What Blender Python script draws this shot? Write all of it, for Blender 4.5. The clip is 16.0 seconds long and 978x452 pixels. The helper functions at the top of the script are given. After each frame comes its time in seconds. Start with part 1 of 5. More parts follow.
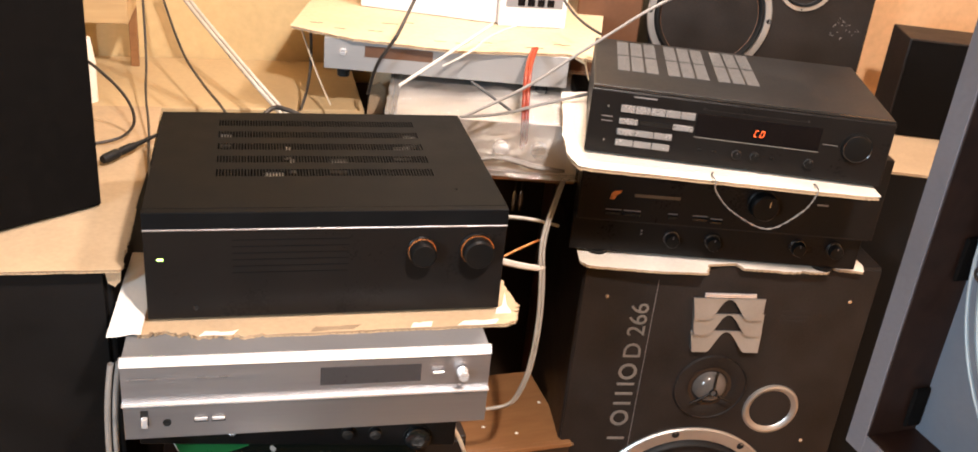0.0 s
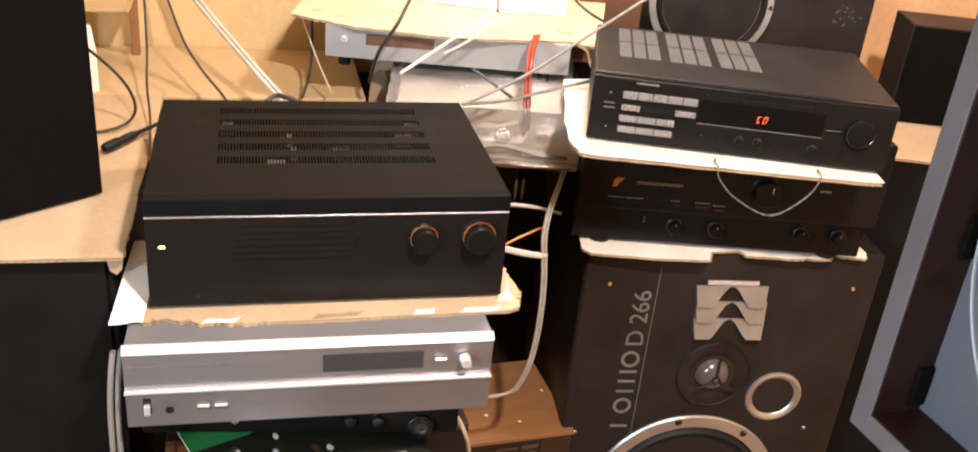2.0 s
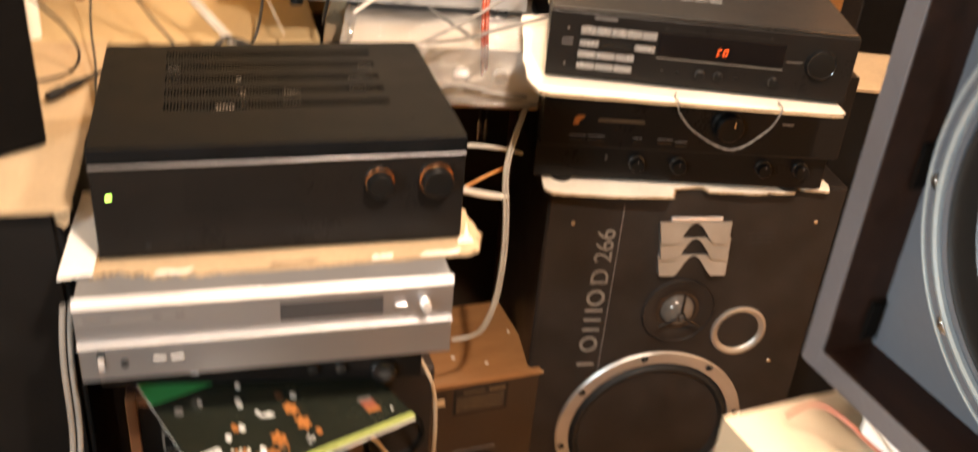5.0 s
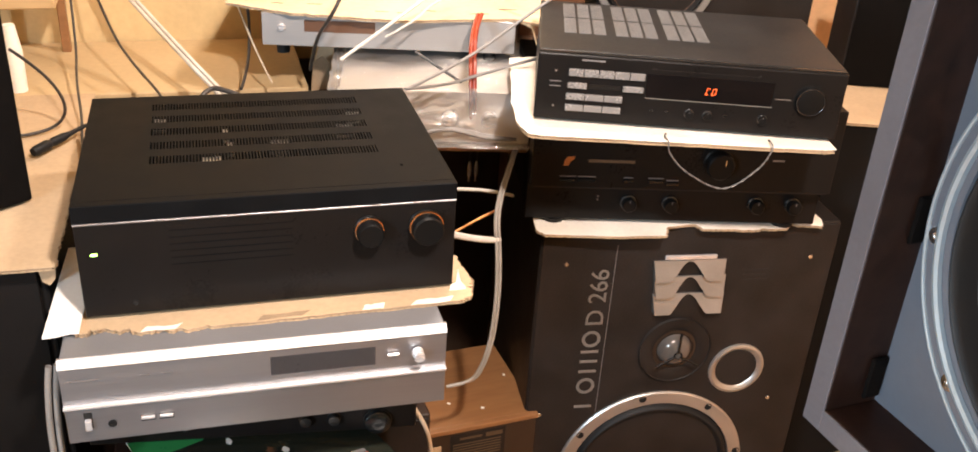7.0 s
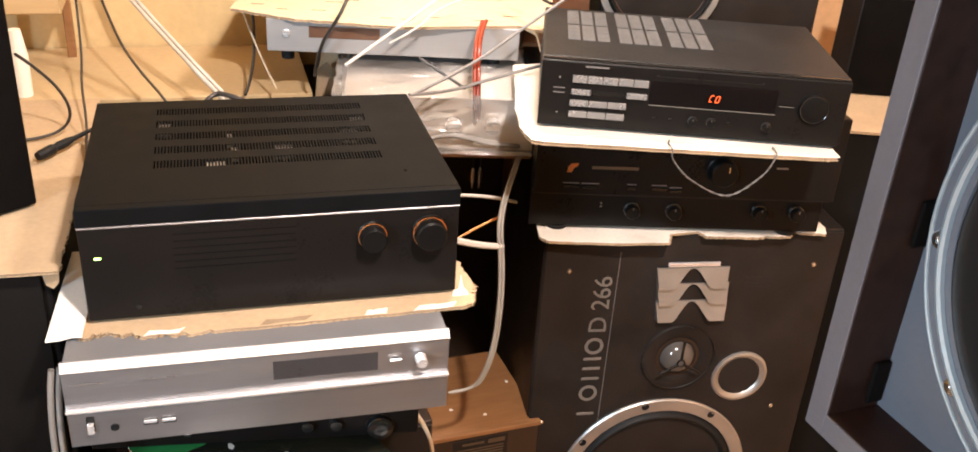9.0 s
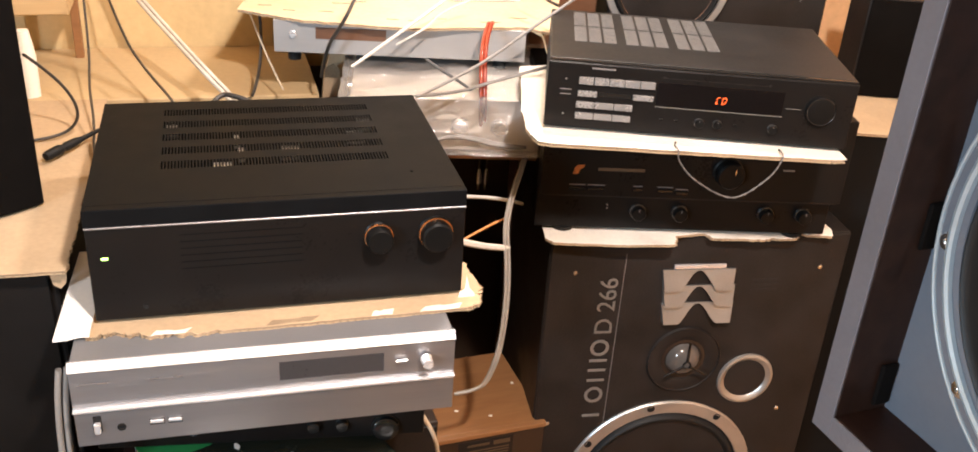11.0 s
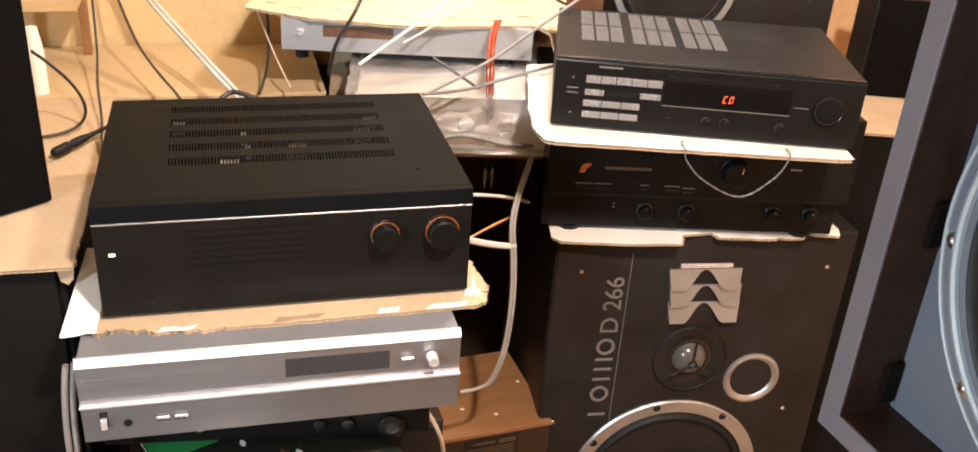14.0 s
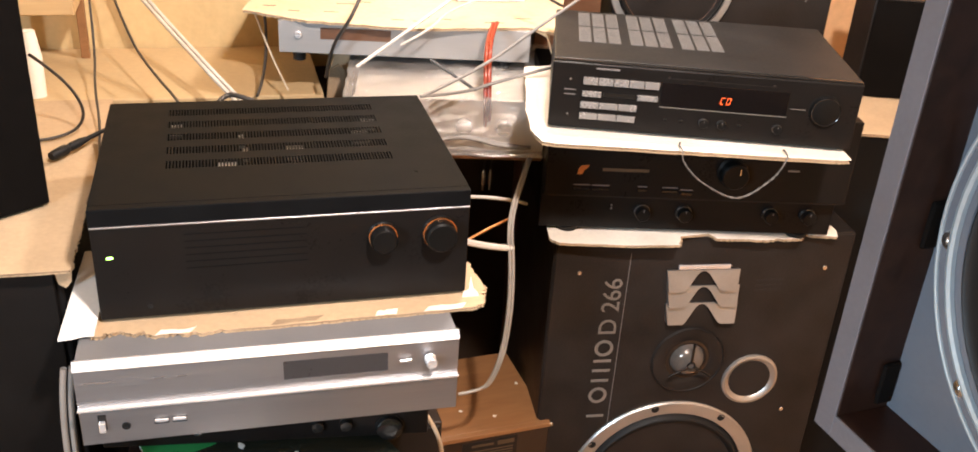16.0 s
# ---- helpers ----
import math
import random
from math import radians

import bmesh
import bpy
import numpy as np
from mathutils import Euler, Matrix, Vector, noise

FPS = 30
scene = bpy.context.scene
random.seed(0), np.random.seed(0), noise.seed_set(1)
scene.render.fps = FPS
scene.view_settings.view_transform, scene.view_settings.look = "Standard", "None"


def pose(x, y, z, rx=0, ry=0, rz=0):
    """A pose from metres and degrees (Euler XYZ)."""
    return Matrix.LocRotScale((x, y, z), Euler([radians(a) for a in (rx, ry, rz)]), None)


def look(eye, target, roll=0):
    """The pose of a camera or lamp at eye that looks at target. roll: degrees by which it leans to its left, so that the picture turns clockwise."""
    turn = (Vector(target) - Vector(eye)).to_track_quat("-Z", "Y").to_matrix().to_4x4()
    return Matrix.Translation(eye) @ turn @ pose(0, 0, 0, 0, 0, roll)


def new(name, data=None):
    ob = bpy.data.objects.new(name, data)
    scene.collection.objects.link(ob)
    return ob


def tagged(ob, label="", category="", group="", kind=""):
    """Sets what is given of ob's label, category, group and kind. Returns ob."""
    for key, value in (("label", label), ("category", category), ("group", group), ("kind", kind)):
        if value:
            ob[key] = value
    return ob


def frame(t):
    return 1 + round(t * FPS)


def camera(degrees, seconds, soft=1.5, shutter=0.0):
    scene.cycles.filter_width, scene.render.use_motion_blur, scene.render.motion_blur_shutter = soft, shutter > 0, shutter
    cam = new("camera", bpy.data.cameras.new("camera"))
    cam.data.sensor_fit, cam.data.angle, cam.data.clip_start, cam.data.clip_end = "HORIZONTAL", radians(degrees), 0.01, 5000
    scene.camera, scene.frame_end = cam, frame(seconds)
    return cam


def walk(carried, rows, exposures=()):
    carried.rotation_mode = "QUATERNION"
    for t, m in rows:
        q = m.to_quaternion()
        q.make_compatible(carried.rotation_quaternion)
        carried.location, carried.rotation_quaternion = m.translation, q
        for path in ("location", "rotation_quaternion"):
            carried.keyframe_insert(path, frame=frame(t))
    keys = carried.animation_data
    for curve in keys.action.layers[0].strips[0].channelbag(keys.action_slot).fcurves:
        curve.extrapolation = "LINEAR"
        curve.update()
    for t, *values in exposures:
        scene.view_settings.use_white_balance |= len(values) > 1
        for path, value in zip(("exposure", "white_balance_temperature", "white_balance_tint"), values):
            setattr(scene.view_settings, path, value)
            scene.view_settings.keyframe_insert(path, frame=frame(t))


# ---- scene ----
SOFT = 1.7
EXPOSURES = [(0.0, 0.56, 6500, 10), (2.1, 0.56, 6500, 10), (2.9, 0.58, 6850, 10), (4.5, 0.58, 7250, 10), (5.0, 0.55, 7750, 10), (5.2, 0.55, 7750, 10), (7.3, 0.57, 6500, 10), (16.0, 0.57, 6500, 10)]
cam = camera(53.53, 16.0, soft=SOFT, shutter=0.95)
PATH = [
    (0.0, 0.1246, -1.0539, 1.4924, 64.233, -5.286, -12.655),
    (0.5, 0.1242, -1.0545, 1.4936, 64.181, -5.179, -12.693),
    (1.0, 0.1265, -1.0529, 1.4924, 64.089, -5.062, -12.672),
    (1.5, 0.1272, -1.0537, 1.4907, 63.967, -5.022, -12.687),
    (2.0, 0.1255, -1.0540, 1.4861, 63.711, -5.059, -12.611),
    (2.5, 0.1287, -1.0702, 1.4451, 61.523, -9.413, -10.347),
    (3.0, 0.1400, -1.0844, 1.4186, 58.231, -11.990, -9.168),
    (3.5, 0.1425, -1.0835, 1.4213, 57.522, -12.036, -9.446),
    (4.0, 0.1401, -1.0834, 1.4222, 57.052, -12.058, -9.607),
    (4.5, 0.1418, -1.0796, 1.4255, 56.922, -12.030, -9.870),
    (5.0, 0.1467, -1.0400, 1.4773, 60.469, -4.527, -14.809),
    (5.2, 0.1504, -1.0256, 1.4818, 61.093, -3.590, -15.270),
    (7.5, 0.1541, -1.0231, 1.4838, 62.783, -3.500, -15.845),
    (8.0, 0.1540, -1.0244, 1.4812, 62.987, -3.554, -15.765),
    (8.5, 0.1539, -1.0255, 1.4809, 62.991, -3.616, -15.665),
    (9.0, 0.1541, -1.0248, 1.4816, 63.046, -3.598, -15.497),
    (11.5, 0.1527, -1.0258, 1.4816, 63.105, -3.533, -15.091),
    (12.0, 0.1530, -1.0260, 1.4806, 63.078, -3.433, -15.084),
    (12.5, 0.1521, -1.0251, 1.4810, 63.091, -3.498, -14.998),
    (13.0, 0.1531, -1.0240, 1.4790, 63.051, -3.504, -14.892),
    (13.5, 0.1531, -1.0251, 1.4783, 62.982, -3.561, -14.765),
    (14.0, 0.1533, -1.0261, 1.4808, 63.023, -3.630, -14.682),
    (14.5, 0.1548, -1.0261, 1.4812, 63.054, -3.636, -14.697),
    (15.0, 0.1545, -1.0267, 1.4816, 63.116, -3.625, -14.708),
    (15.5, 0.1539, -1.0270, 1.4831, 63.159, -3.552, -14.716),
    (16.0, 0.1539, -1.0272, 1.4810, 63.154, -3.517, -14.840),
]
walk(cam, [(t, pose(x, y, z, rx, ry, rz)) for t, x, y, z, rx, ry, rz in PATH], EXPOSURES)
# ---- end of camera ----
# ---- light ----
world = bpy.data.worlds.new("room_air")
scene.world = world
world.use_nodes = True
world.node_tree.nodes["Background"].inputs[0].default_value = (0.9, 0.75, 0.6, 1)
world.node_tree.nodes["Background"].inputs[1].default_value = 0.11


def lamp(name, kind, m, energy, colour, size=0.1, size_y=None):
    data = bpy.data.lights.new(name, kind)
    data.energy, data.color = energy, colour
    if kind == "AREA":
        data.shape, data.size, data.size_y = "RECTANGLE", size, size_y or size
    else:
        data.shadow_soft_size = size
    ob = new(name, data)
    ob.matrix_world = m
    return ob


lamp("ceiling_bulb", "POINT", pose(0.49, -0.95, 2.15), 140.0, (1.0, 0.875, 0.81), 0.045)
lamp("hanging_bulb", "POINT", pose(0.70, 0.42, 1.80), 28.0, (1.0, 0.875, 0.81), 0.06)
lamp("window_light", "AREA", look((-1.25, -1.75, 1.55), (0.3, -0.1, 0.9)), 41.0, (0.64, 0.82, 1.0), 0.4, 0.5)

# ---- materials ----
MATS = {}


def mat(name, colour, rough=0.5, metal=0.0, vary=0.15, scale=30.0, bump=0.05, coat=0.0, spec=0.5, stretch=(1, 1, 1), spots=0.0, fine=6.0):
    """A surface with broad blotches, fine grain, uneven gloss and relief."""
    m = bpy.data.materials.new(name)
    m.use_nodes = True
    nt = m.node_tree
    b = nt.nodes["Principled BSDF"]
    b.inputs["Metallic"].default_value = metal
    b.inputs["Coat Weight"].default_value = coat
    b.inputs["Specular IOR Level"].default_value = spec
    co = nt.nodes.new("ShaderNodeTexCoord")
    mp = nt.nodes.new("ShaderNodeMapping")
    mp.inputs["Scale"].default_value = stretch
    nt.links.new(co.outputs["Object"], mp.inputs[0])
    big = nt.nodes.new("ShaderNodeTexNoise")
    big.inputs["Scale"].default_value, big.inputs["Detail"].default_value = scale * 0.25, 4
    small = nt.nodes.new("ShaderNodeTexNoise")
    small.inputs["Scale"].default_value, small.inputs["Detail"].default_value = scale * fine, 5
    for n in (big, small):
        nt.links.new(mp.outputs[0], n.inputs["Vector"])
    add = nt.nodes.new("ShaderNodeMath")
    add.operation = "MULTIPLY_ADD"
    nt.links.new(small.outputs[0], add.inputs[0])
    add.inputs[1].default_value = 0.45
    nt.links.new(big.outputs[0], add.inputs[2])
    rmp = nt.nodes.new("ShaderNodeValToRGB")
    e = rmp.color_ramp.elements
    e[0].position, e[1].position = 0.45, 1.0
    e[0].color = (*[c * (1 - vary) for c in colour], 1)
    e[1].color = (*[min(1, c * (1 + vary)) for c in colour], 1)
    nt.links.new(add.outputs[0], rmp.inputs[0])
    nt.links.new(rmp.outputs[0], b.inputs["Base Color"])
    rr = nt.nodes.new("ShaderNodeMapRange")
    rr.inputs["From Min"].default_value, rr.inputs["From Max"].default_value = 0.4, 1.0
    rr.inputs["To Min"].default_value, rr.inputs["To Max"].default_value = max(0.02, rough - 0.08), min(1, rough + 0.1)
    nt.links.new(add.outputs[0], rr.inputs[0])
    nt.links.new(rr.outputs[0], b.inputs["Roughness"])
    if bump:
        bp = nt.nodes.new("ShaderNodeBump")
        bp.inputs["Strength"].default_value, bp.inputs["Distance"].default_value = bump, 0.002
        nt.links.new(small.outputs[0], bp.inputs["Height"])
        nt.links.new(bp.outputs[0], b.inputs["Normal"])
    MATS[name] = m
    return m


def glow(name, colour, strength):
    m = mat(name, colour, 0.4)
    b = m.node_tree.nodes["Principled BSDF"]
    b.inputs["Emission Color"].default_value, b.inputs["Emission Strength"].default_value = (*colour, 1), strength
    return m


def wood(name, dark, light, rough=0.45, scale=(30, 3, 30), bands=6.0, spec=0.5):
    m = mat(name, light, rough, vary=0.1, scale=20, spec=spec)
    nt = m.node_tree
    co, mp = nt.nodes.new("ShaderNodeTexCoord"), nt.nodes.new("ShaderNodeMapping")
    mp.inputs["Scale"].default_value = scale
    nz = nt.nodes.new("ShaderNodeTexNoise")
    nz.inputs["Scale"].default_value, nz.inputs["Detail"].default_value, nz.inputs["Distortion"].default_value = bands, 8, 0.6
    rp = nt.nodes.new("ShaderNodeValToRGB")
    rp.color_ramp.elements[0].position, rp.color_ramp.elements[1].position = 0.3, 0.72
    rp.color_ramp.elements[0].color, rp.color_ramp.elements[1].color = (*dark, 1), (*light, 1)
    nt.links.new(co.outputs["Object"], mp.inputs[0])
    nt.links.new(mp.outputs[0], nz.inputs["Vector"])
    nt.links.new(nz.outputs[0], rp.inputs[0])
    nt.links.new(rp.outputs[0], nt.nodes["Principled BSDF"].inputs["Base Color"])
    return m


BLACK_METAL = mat("black_enamel_steel", (0.0048, 0.0050, 0.0054), 0.44, 0.0, 0.25, 60, 0.06, spec=0.032)
DUSTY_METAL = mat("dusty_black_steel", (0.015, 0.0145, 0.0145), 0.45, 0.0, 0.25, 30, 0.08, spec=0.22)
BLACK_FRONT = mat("black_brushed_front", (0.0072, 0.0064, 0.0061), 0.30, 0.0, 0.12, 40, 0.02, spec=0.14)
BLACK_GLOSS = mat("black_gloss_plastic", (0.008, 0.008, 0.008), 0.16, 0.0, 0.2, 40, 0.0)
BLACK_VINYL = mat("black_vinyl_cabinet", (0.0170, 0.0140, 0.0125), 0.42, 0.0, 0.35, 40, 0.2, spec=0.18)
BLACK_CLOTH = mat("black_grille_cloth", (0.0034, 0.0028, 0.0025), 0.85, 0.0, 0.4, 200, 0.5, spec=0.06)
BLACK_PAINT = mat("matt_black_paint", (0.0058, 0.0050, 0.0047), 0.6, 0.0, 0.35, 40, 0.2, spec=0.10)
BLACK_KNOB = mat("black_satin_knob", (0.005, 0.005, 0.005), 0.34, 0.0, 0.2, 40, 0.0, spec=0.16)
RUBBER = mat("black_rubber", (0.009, 0.009, 0.009), 0.55, 0.0, 0.2, 60, 0.1, spec=0.22)
CONE = mat("black_paper_cone", (0.016, 0.015, 0.014), 0.62, 0.0, 0.35, 70, 0.3)
SILVER = mat("brushed_aluminium", (0.37, 0.37, 0.385), 0.36, 0.88, 0.08, 60, 0.06, stretch=(0.03, 1, 1))
SILVER_TOP = mat("silver_grey_paint", (0.20, 0.20, 0.205), 0.5, 0.3, 0.1, 40, 0.04)
SILVER_LIGHT = mat("pale_silver_panel", (0.30, 0.29, 0.28), 0.42, 0.35, 0.08, 50, 0.04, stretch=(0.05, 1, 1))
BAGGED = mat("satin_silver_cover", (0.80, 0.74, 0.66), 0.4, 0.3, 0.08, 50, 0.04, stretch=(0.05, 1, 1))
BRIGHT = mat("polished_aluminium", (0.86, 0.86, 0.87), 0.25, 0.7, 0.04, 50, 0.02, stretch=(0.03, 1, 1))
RING = mat("satin_alloy_ring", (0.46, 0.45, 0.43), 0.36, 0.8, 0.12, 60, 0.08)
CHROME = mat("chrome", (0.75, 0.76, 0.78), 0.22, 1.0, 0.1, 40, 0.0)
DARK_CHROME = mat("dark_chrome", (0.11, 0.105, 0.10), 0.25, 0.8, 0.2, 40, 0.0)
FIN = mat("satin_grey_fin", (0.32, 0.31, 0.30), 0.34, 0.7, 0.12, 60, 0.06)
# colours a badge; on knob collars it stands for a warm glint
COPPER = mat("copper_glint_and_badge", (0.62, 0.3, 0.14), 0.25, 1.0, 0.1, 40, 0.0)
CARD = mat("brown_cardboard", (0.45, 0.325, 0.20), 0.85, 0.0, 0.16, 24, 0.25, spec=0.2)
CARD_PALE = mat("pale_cardboard", (0.78, 0.71, 0.61), 0.8, 0.0, 0.12, 24, 0.2, spec=0.2)
CARD_IN = mat("cardboard_core", (0.30, 0.215, 0.135), 0.9, 0.0, 0.3, 50, 0.3, spec=0.2)
CARD_WHITE = mat("white_faced_cardboard", (0.78, 0.75, 0.70), 0.75, 0.0, 0.08, 30, 0.15, spec=0.2)
WALL = mat("ochre_wall_paint", (0.54, 0.405, 0.215), 0.8, 0.0, 0.2, 9, 0.35, spec=0.2)
WALL_TAN = mat("tan_wall_board", (0.66, 0.42, 0.23), 0.7, 0.0, 0.2, 10, 0.25)
CEIL = mat("dark_board_ceiling", (0.16, 0.11, 0.07), 0.8, 0.0, 0.08, 10, 0.2)
FLOOR = wood("floor_pine", (0.38, 0.20, 0.065), (0.58, 0.33, 0.12), 0.4, (2, 20, 20), 3)
TABLE_TOP = mat("tan_hardboard", (0.50, 0.365, 0.20), 0.7, 0.0, 0.14, 14, 0.15, spec=0.3)
WALNUT = wood("walnut_veneer", (0.011, 0.0054, 0.0040), (0.023, 0.0112, 0.0078), 0.42, (3, 30, 30), 3, spec=0.2)
TEAK = wood("teak_veneer", (0.215, 0.100, 0.040), (0.265, 0.128, 0.052), 0.42, (4, 20, 26), 3.5)
TABLE = wood("pale_table_board", (0.44, 0.30, 0.15), (0.54, 0.385, 0.20), 0.55, (3, 25, 25), 2.5)
BLUE_GREY = mat("blue_grey_baffle", (0.088, 0.099, 0.118), 0.4, 0.0, 0.1, 40, 0.1)
BLUE_CONE = mat("blue_grey_cone", (0.055, 0.075, 0.10), 0.4, 0.0, 0.2, 40, 0.15)
BLUE_ALLOY = mat("blue_grey_alloy", (0.31, 0.37, 0.41), 0.32, 0.4, 0.1, 50, 0.05)
# front edges of walnut boards: cool side light put into the colour
COOL_LIT_EDGE = mat("cool_lit_edge", (0.088, 0.087, 0.100), 0.5, 0.0, 0.18, 50, 0.15)
PLINTH = mat("dark_plinth_paint", (0.006, 0.0052, 0.0047), 0.7, 0.0, 0.2, 30, 0.1, spec=0.1)
GREY_BOX = mat("grey_lacquer", (0.042, 0.045, 0.050), 0.4, 0.0, 0.06, 20, 0.03)
CREAM_BOX = mat("cream_laminate", (0.36, 0.288, 0.205), 0.45, 0.0, 0.06, 20, 0.03)
WHITE_PL = mat("white_plastic", (0.62, 0.59, 0.57), 0.45, 0.0, 0.06, 30, 0.03)
WHITE_WIRE = mat("white_cable_sheath", (0.52, 0.485, 0.43), 0.45, 0.0, 0.2, 60, 0.05)
GREY_WIRE = mat("grey_cable_sheath", (0.19, 0.175, 0.16), 0.5, 0.0, 0.2, 60, 0.05)
DARK_WIRE = mat("black_cable_sheath", (0.035, 0.03, 0.026), 0.45, 0.0, 0.2, 60, 0.05)
FLAT_WIRE = mat("dull_white_ribbon_sheath", (0.27, 0.25, 0.22), 0.5, 0.0, 0.2, 60, 0.05)
TAN_WIRE = mat("beige_cable_sheath", (0.52, 0.42, 0.30), 0.5, 0.0, 0.2, 60, 0.05)
STEEL_CORD = mat("grey_twisted_strand", (0.13, 0.12, 0.11), 0.4, 0.2, 0.2, 60, 0.05)
RED_THIN = mat("dull_red_sheath", (0.30, 0.09, 0.055), 0.4, 0.0, 0.2, 60, 0.05)
RED_WIRE = mat("red_cable_sheath", (0.26, 0.04, 0.018), 0.25, 0.0, 0.2, 60, 0.05)
ORANGE_WIRE = mat("copper_core_sheath", (0.55, 0.24, 0.08), 0.3, 0.3, 0.2, 60, 0.05)
LETTER = mat("silver_print", (0.17, 0.158, 0.142), 0.45, 0.3, 0.1, 60, 0.0)
GOLD_PRINT = mat("gold_print", (0.085, 0.058, 0.034), 0.45, 0.2, 0.1, 60, 0.0)
FAINT_PRINT = mat("faint_grey_print", (0.019, 0.0165, 0.015), 0.45, 0.0, 0.1, 60, 0.0, spec=0.16)
CARD_CREAM = mat("cream_brown_cardboard", (0.62, 0.48, 0.31), 0.8, 0.0, 0.16, 20, 0.25, spec=0.2)
DIM_PRINT = mat("grey_print", (0.13, 0.12, 0.115), 0.5, 0.0, 0.1, 60, 0.0)
BUTTON = mat("satin_silver_button", (0.27, 0.265, 0.26), 0.24, 0.45, 0.06, 60, 0.02)
VENT_GREY = mat("grey_vent_mesh", (0.135, 0.13, 0.125), 0.5, 0.3, 0.25, 300, 0.5, fine=3)
GREEN_INK = mat("green_magazine_ink", (0.03, 0.27, 0.08), 0.3, 0.0, 0.08, 40, 0.02)
LIME_INK = mat("lime_magazine_ink", (0.40, 0.46, 0.14), 0.3, 0.0, 0.1, 40, 0.02)
COVER_INK = mat("dark_magazine_cover", (0.018, 0.02, 0.014), 0.22, 0.0, 0.4, 20, 0.02)
PAPER = mat("white_paper", (0.8, 0.79, 0.76), 0.5, 0.0, 0.04, 40, 0.05)
BISCUIT = mat("orange_printed_ink", (0.46, 0.17, 0.05), 0.3, 0.0, 0.2, 60, 0.02)
SMOKE = mat("smoked_display_window", (0.0035, 0.003, 0.0035), 0.18, 0.0, 0.2, 40, 0.0, spec=0.25)
TUNER_GLASS = mat("grey_smoked_window", (0.035, 0.033, 0.034), 0.3, 0.0, 0.2, 40, 0.0)
RED_GLOW = glow("red_display_segments", (1.0, 0.12, 0.025), 1.0)
GREEN_GLOW = glow("green_power_light", (0.45, 1.0, 0.15), 6.0)
DOME = mat("clear_grey_dome", (0.10, 0.09, 0.082), 0.12, 0.3, 0.3, 60, 0.0)
# dark boards, and the backing added to darken the space under the shelf
DARK_BOARD = mat("dark_brown_board", (0.024, 0.013, 0.0075), 0.5, 0.0, 0.25, 25, 0.15)
BROWN_LEATHER = mat("brown_varnished_box", (0.11, 0.05, 0.025), 0.4, 0.0, 0.2, 20, 0.1)


def film_wrap():
    """Thin crinkled clear plastic: mostly clear, a little milky, with sharp glints on the folds."""
    m = bpy.data.materials.new("clear_plastic_bag")
    m.use_nodes = True
    nt = m.node_tree
    nt.nodes.remove(nt.nodes["Principled BSDF"])
    clear, gloss, milk, mix, veil, fr = (nt.nodes.new("ShaderNode" + n) for n in ("BsdfTransparent", "BsdfGlossy", "BsdfDiffuse", "MixShader", "MixShader", "Fresnel"))
    clear.inputs[0].default_value = (0.96, 0.95, 0.93, 1)
    milk.inputs[0].default_value = (0.85, 0.83, 0.80, 1)
    veil.inputs[0].default_value = 0.20
    gloss.inputs["Roughness"].default_value = 0.13
    fr.inputs["IOR"].default_value = 1.75
    co = nt.nodes.new("ShaderNodeTexCoord")
    mp = nt.nodes.new("ShaderNodeMapping")
    mp.inputs["Scale"].default_value = (0.30, 1.0, 0.9)
    nt.links.new(co.outputs["Object"], mp.inputs[0])
    nz = nt.nodes.new("ShaderNodeTexNoise")
    nz.inputs["Scale"].default_value, nz.inputs["Detail"].default_value, nz.inputs["Distortion"].default_value = 60, 3, 1.5
    nt.links.new(mp.outputs[0], nz.inputs["Vector"])
    bp = nt.nodes.new("ShaderNodeBump")
    bp.inputs["Strength"].default_value, bp.inputs["Distance"].default_value = 0.6, 0.02
    nt.links.new(nz.outputs[0], bp.inputs["Height"])
    nt.links.new(bp.outputs[0], gloss.inputs["Normal"])
    nt.links.new(fr.outputs[0], mix.inputs[0])
    nt.links.new(clear.outputs[0], veil.inputs[1])
    nt.links.new(milk.outputs[0], veil.inputs[2])
    nt.links.new(veil.outputs[0], mix.inputs[1])
    nt.links.new(gloss.outputs[0], mix.inputs[2])
    nt.links.new(mix.outputs[0], nt.nodes["Material Output"].inputs["Surface"])
    return m


WRAP = film_wrap()

# ---- builders ----


def thing(name, label, category, m, group="", kind=""):
    ob = new(name)
    ob.empty_display_size = 0.05
    ob.matrix_basis = m
    return tagged(ob, label, category, group, kind)


def mesh_of(name, bm, material, smooth=False):
    me = bpy.data.meshes.new(name)
    bmesh.ops.recalc_face_normals(bm, faces=bm.faces[:])
    bm.to_mesh(me)
    bm.free()
    me.materials.append(material)
    if smooth:
        for p in me.polygons:
            p.use_smooth = True
        me.set_sharp_from_angle(angle=radians(35))
    return me


def part(name, bm, material, parent, label="", smooth=False):
    ob = new(name, mesh_of(name, bm, material, smooth))
    ob.parent = parent
    return tagged(ob, label)


def solid(name, bm, material, label, category, m=None, kind="", group="", smooth=False):
    ob = new(name, mesh_of(name, bm, material, smooth))
    if m is not None:
        ob.matrix_basis = m
    return tagged(ob, label, category, group, kind)


